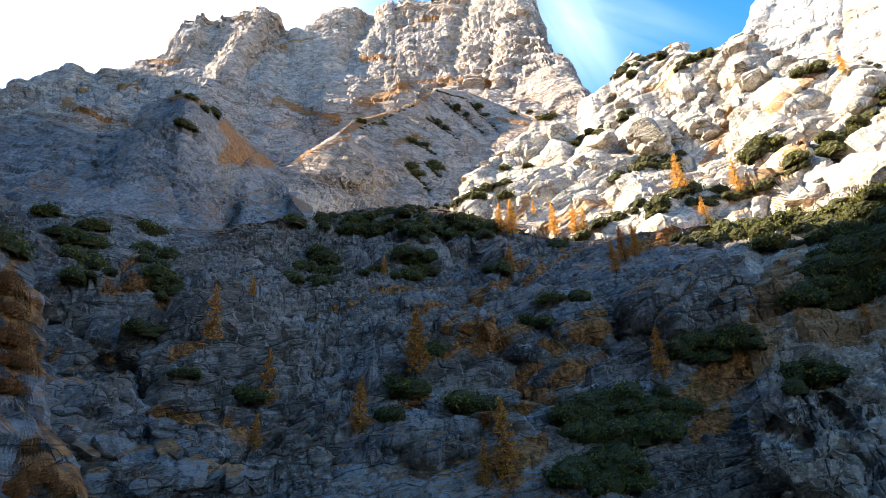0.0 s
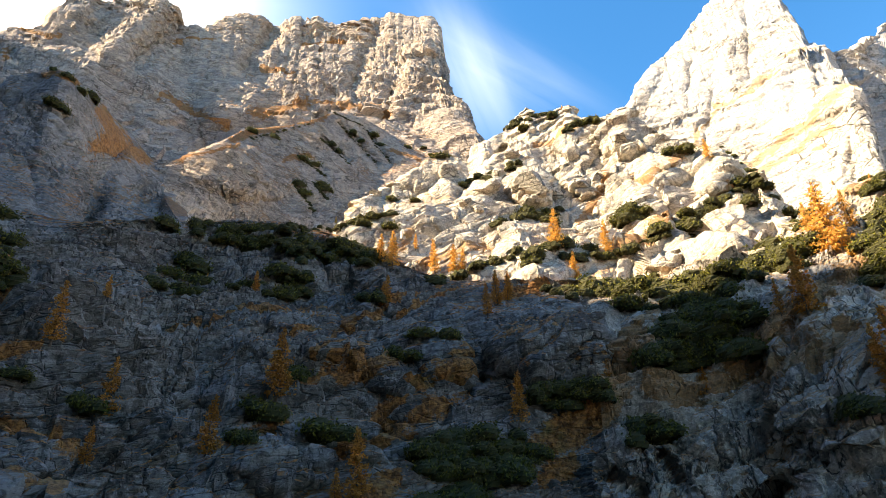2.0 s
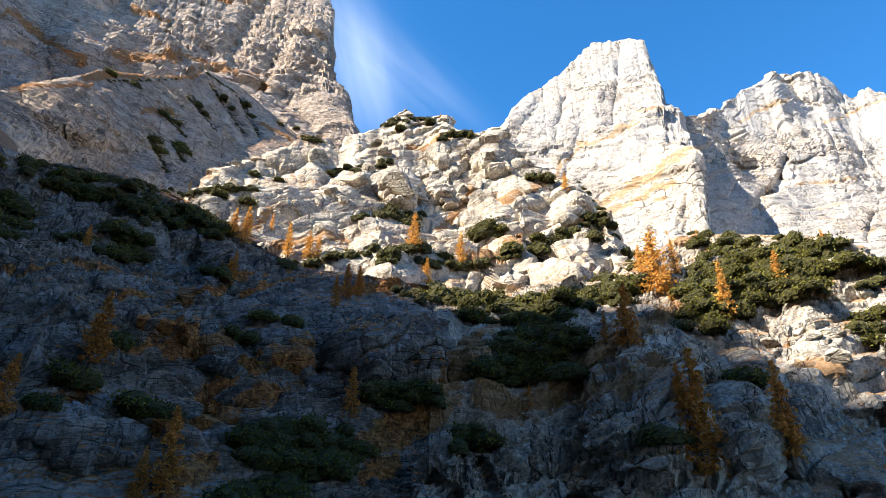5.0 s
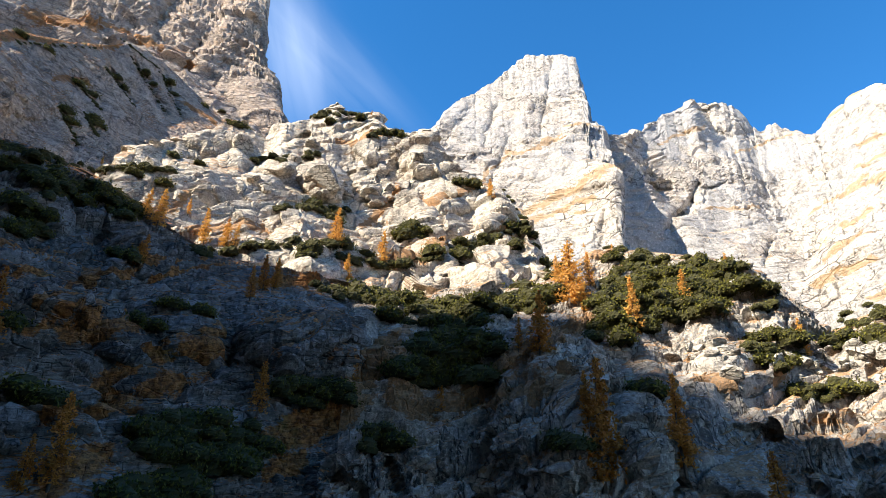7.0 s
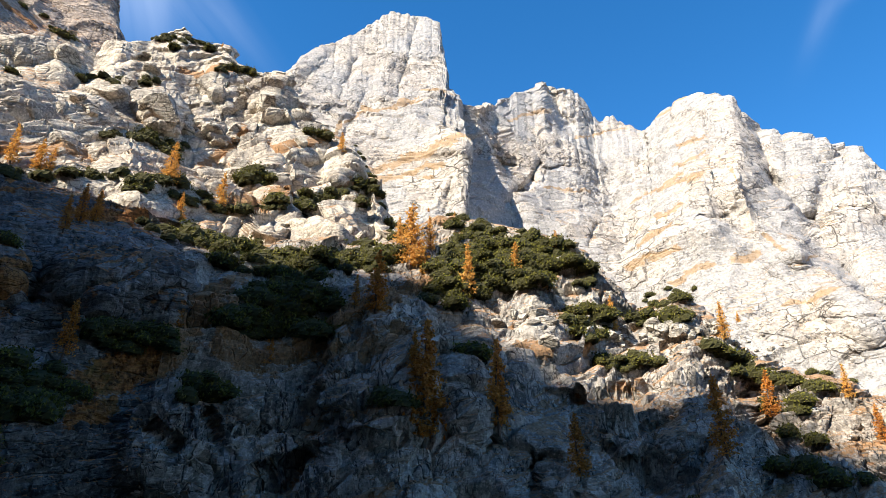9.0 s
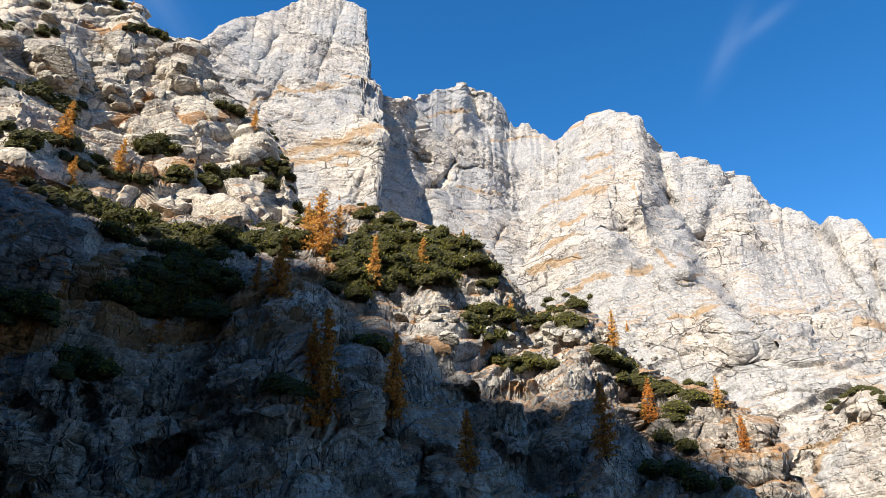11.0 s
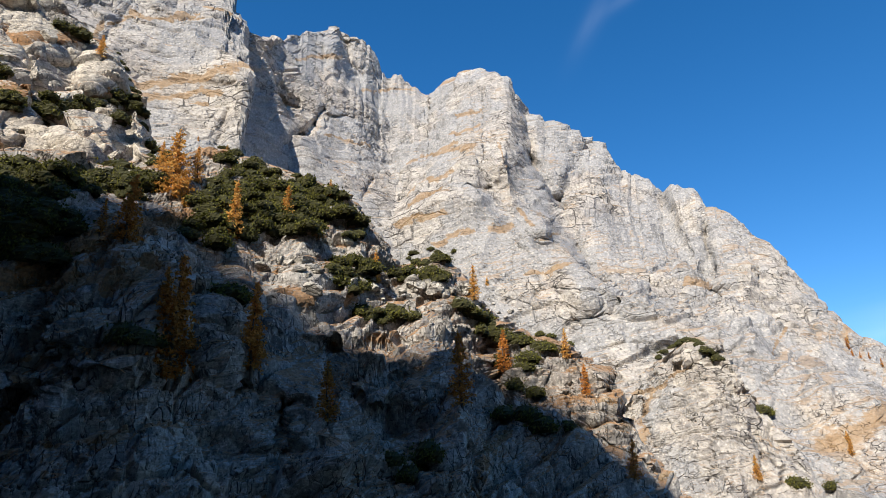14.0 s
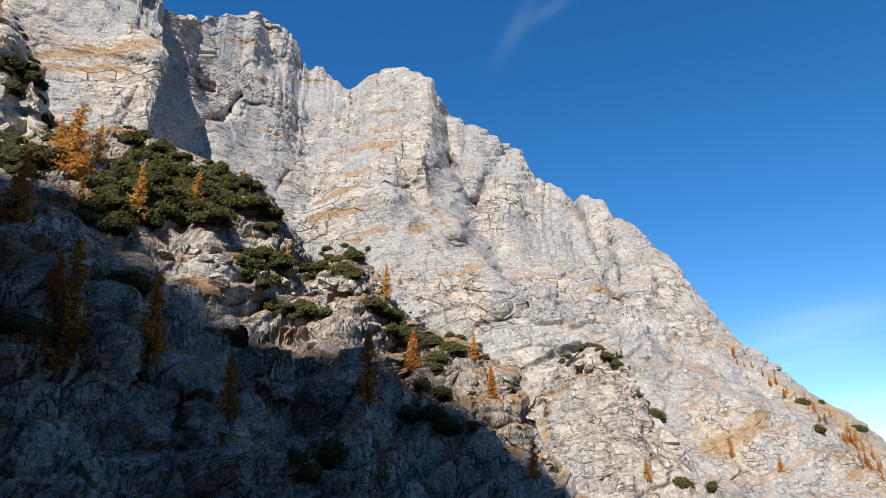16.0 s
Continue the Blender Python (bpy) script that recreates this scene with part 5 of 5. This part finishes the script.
# dry shrubs and a pine on the near rock wall
for b, e, s, kinds, name in [(*q, dry_bushes, "dry shrub") for q in [(-36.5, 20.8, 0.7), (-35.5, 19.1, 0.55), (-35.4, 16.9, 0.75), (-34.6, 15.4, 0.6), (-34.5, 13.7, 0.55), (-31.7, 7.9, 0.55), (-29.8, 6.8, 0.5), (-32.5, 6.9, 0.6)]] + [(*q, pines, "mountain pine") for q in [(-37.2, 23.6, 0.9), (-36.7, 23.9, 0.6)]]:
    way = (spot(b, e, 1.0) - Vector(EYE)).normalized()
    hit, place, *_ = scene.ray_cast(DEPTHS, Vector(EYE), way)
    if hit and place.length < 45:
        plant(kinds, place - Vector((0, 0, 0.2)), s, ("rusty brown dry shrub" if kinds is dry_bushes else "dark green creeping mountain pine") + " on the near rock wall", name, "bushes on the near wall")


# ---- boulders in the gully ----
def make_boulder(seed, material):
    random_cell = random.Random(seed)
    bm = bmesh.new()
    bmesh.ops.create_icosphere(bm, subdivisions=3, radius=1)
    planes = [(Vector((random_cell.gauss(0, 1), random_cell.gauss(0, 1), random_cell.gauss(0, 1))).normalized(), random_cell.uniform(0.45, 0.8)) for _ in range(9)]
    for v in bm.verts:
        for n, d in planes:
            over = v.co.dot(n) - d
            if over > 0:
                v.co -= n * over
        v.co *= 1 + 0.06 * noise.noise(v.co * 3 + Vector((seed, 0, 0)))
    mesh = bpy.data.meshes.new("boulder")
    bm.to_mesh(mesh)
    bm.free()
    mesh.materials.append(material)
    return new("boulder", mesh)


grey_boulders = [make_boulder(s, ROCK_NEAR) for s in (1, 2, 3, 4)]
pale_boulders = [make_boulder(s, ROCK_BLOCK) for s in (5, 6, 7, 8)]
gully_spots = [(-30.8, 14.7, 1.43), (-31.7, 13.6, 1.65), (-29.3, 12.6, 2.09), (-27.6, 11.9, 1.65), (-30.0, 10.5, 1.54), (-26.8, 9.8, 1.87), (-28.7, 9.4, 1.43), (-25.1, 8.7, 2.42), (-27.2, 7.4, 1.98), (-22.8, 9.5, 1.98), (-21.2, 7.5, 2.64), (-24.0, 6.9, 1.65), (-31.1, 12.0, 1.21), (-26.7, 13.6, 1.32), (-23.4, 11.2, 1.43), (-19.3, 9.0, 1.98), (-30.3, 15.8, 0.99), (-25.8, 11.1, 1.21), (-28.7, 13.9, 1.1), (-29.8, 7.6, 1.65), (-21.6, 10.0, 1.21), (-17.5, 7.5, 2.2)]
crag_spots = [(21.2, 33.6, 4.408), (16.4, 33.8, 3.48), (15.6, 32.0, 2.32), (25.9, 33.0, 2.784), (27.8, 33.6, 2.088), (12.6, 35.0, 3.48), (30.6, 36.4, 3.248), (32.4, 35.5, 2.552), (24.7, 35.0, 2.32), (17.8, 34.9, 2.552), (14.3, 32.6, 2.088), (28.1, 36.8, 2.088), (34.3, 33.4, 2.32), (23.3, 32.9, 2.32), (19.5, 36.4, 2.32)]
ridge_spots = [(58.4, 16.9, 2), (72.2, 16.9, 1.7), (76.1, 15.1, 1.7), (70.1, 16.8, 1.5), (74.2, 16.2, 1.3), (59.3, 21.2, 1.6), (61.4, 21.4, 1.6), (55.2, 26.1, 1.3), (67.6, 17.6, 1.7), (66.3, 16.4, 1.7), (53.8, 18.7, 1.3), (55.3, 19.5, 1.2), (64.3, 17.0, 1.3), (77.2, 16.4, 1.3), (73.0, 18.3, 1)]
# pale rubble along the sunny rim of the bench
rim = [(55.0, 20.0), (60.0, 18.8), (64.0, 16.9), (67.0, 17.2), (70.5, 17.3), (73.0, 15.9), (77.0, 14.6)]
rim_spots = []
for (b1, e1), (b2, e2) in zip(rim, rim[1:]):
    for k in range(11):
        t = (k + rng.random()) / 11
        rim_spots.append((b1 + (b2 - b1) * t, e1 + (e2 - e1) * t + rng.gauss(0, 0.6), rng.choice((0.6, 0.8, 1.0, 1.3, 1.7))))
for spots, kinds, label in ((gully_spots, grey_boulders, "grey limestone boulder lying in the scree gully"), (crag_spots, pale_boulders, "pale rounded limestone block wedged in the sunlit crag"), (ridge_spots + rim_spots, pale_boulders, "pale limestone block on the rocky bench edge")):
    for b, e, s in spots:
        place, normal = on_rock(b, e)
        if place:
            kind = kinds[rng.randrange(4)]
            m = Matrix.LocRotScale(place, Euler((rng.uniform(-0.4, 0.4), rng.uniform(-0.4, 0.4), rng.uniform(0, 6.28))), None)
            ob = kind if kind not in planted else copy_thing(kind, m)
            planted[kind] = True
            ob.matrix_basis = m @ Matrix.Diagonal((s * rng.uniform(0.9, 1.2), s * rng.uniform(0.7, 1.0), s * rng.uniform(0.6, 0.8), 1))
            tagged(ob, label, "boulder", label.split(" block ")[-1] if " block " in label else "boulders in the gully")
for kind in [*grey_boulders, *pale_boulders, *gold_larches, *brown_larches, *pines, *dry_bushes]:
    if kind not in planted:
        for ob in [*kind.children_recursive, kind]:
            bpy.data.objects.remove(ob)
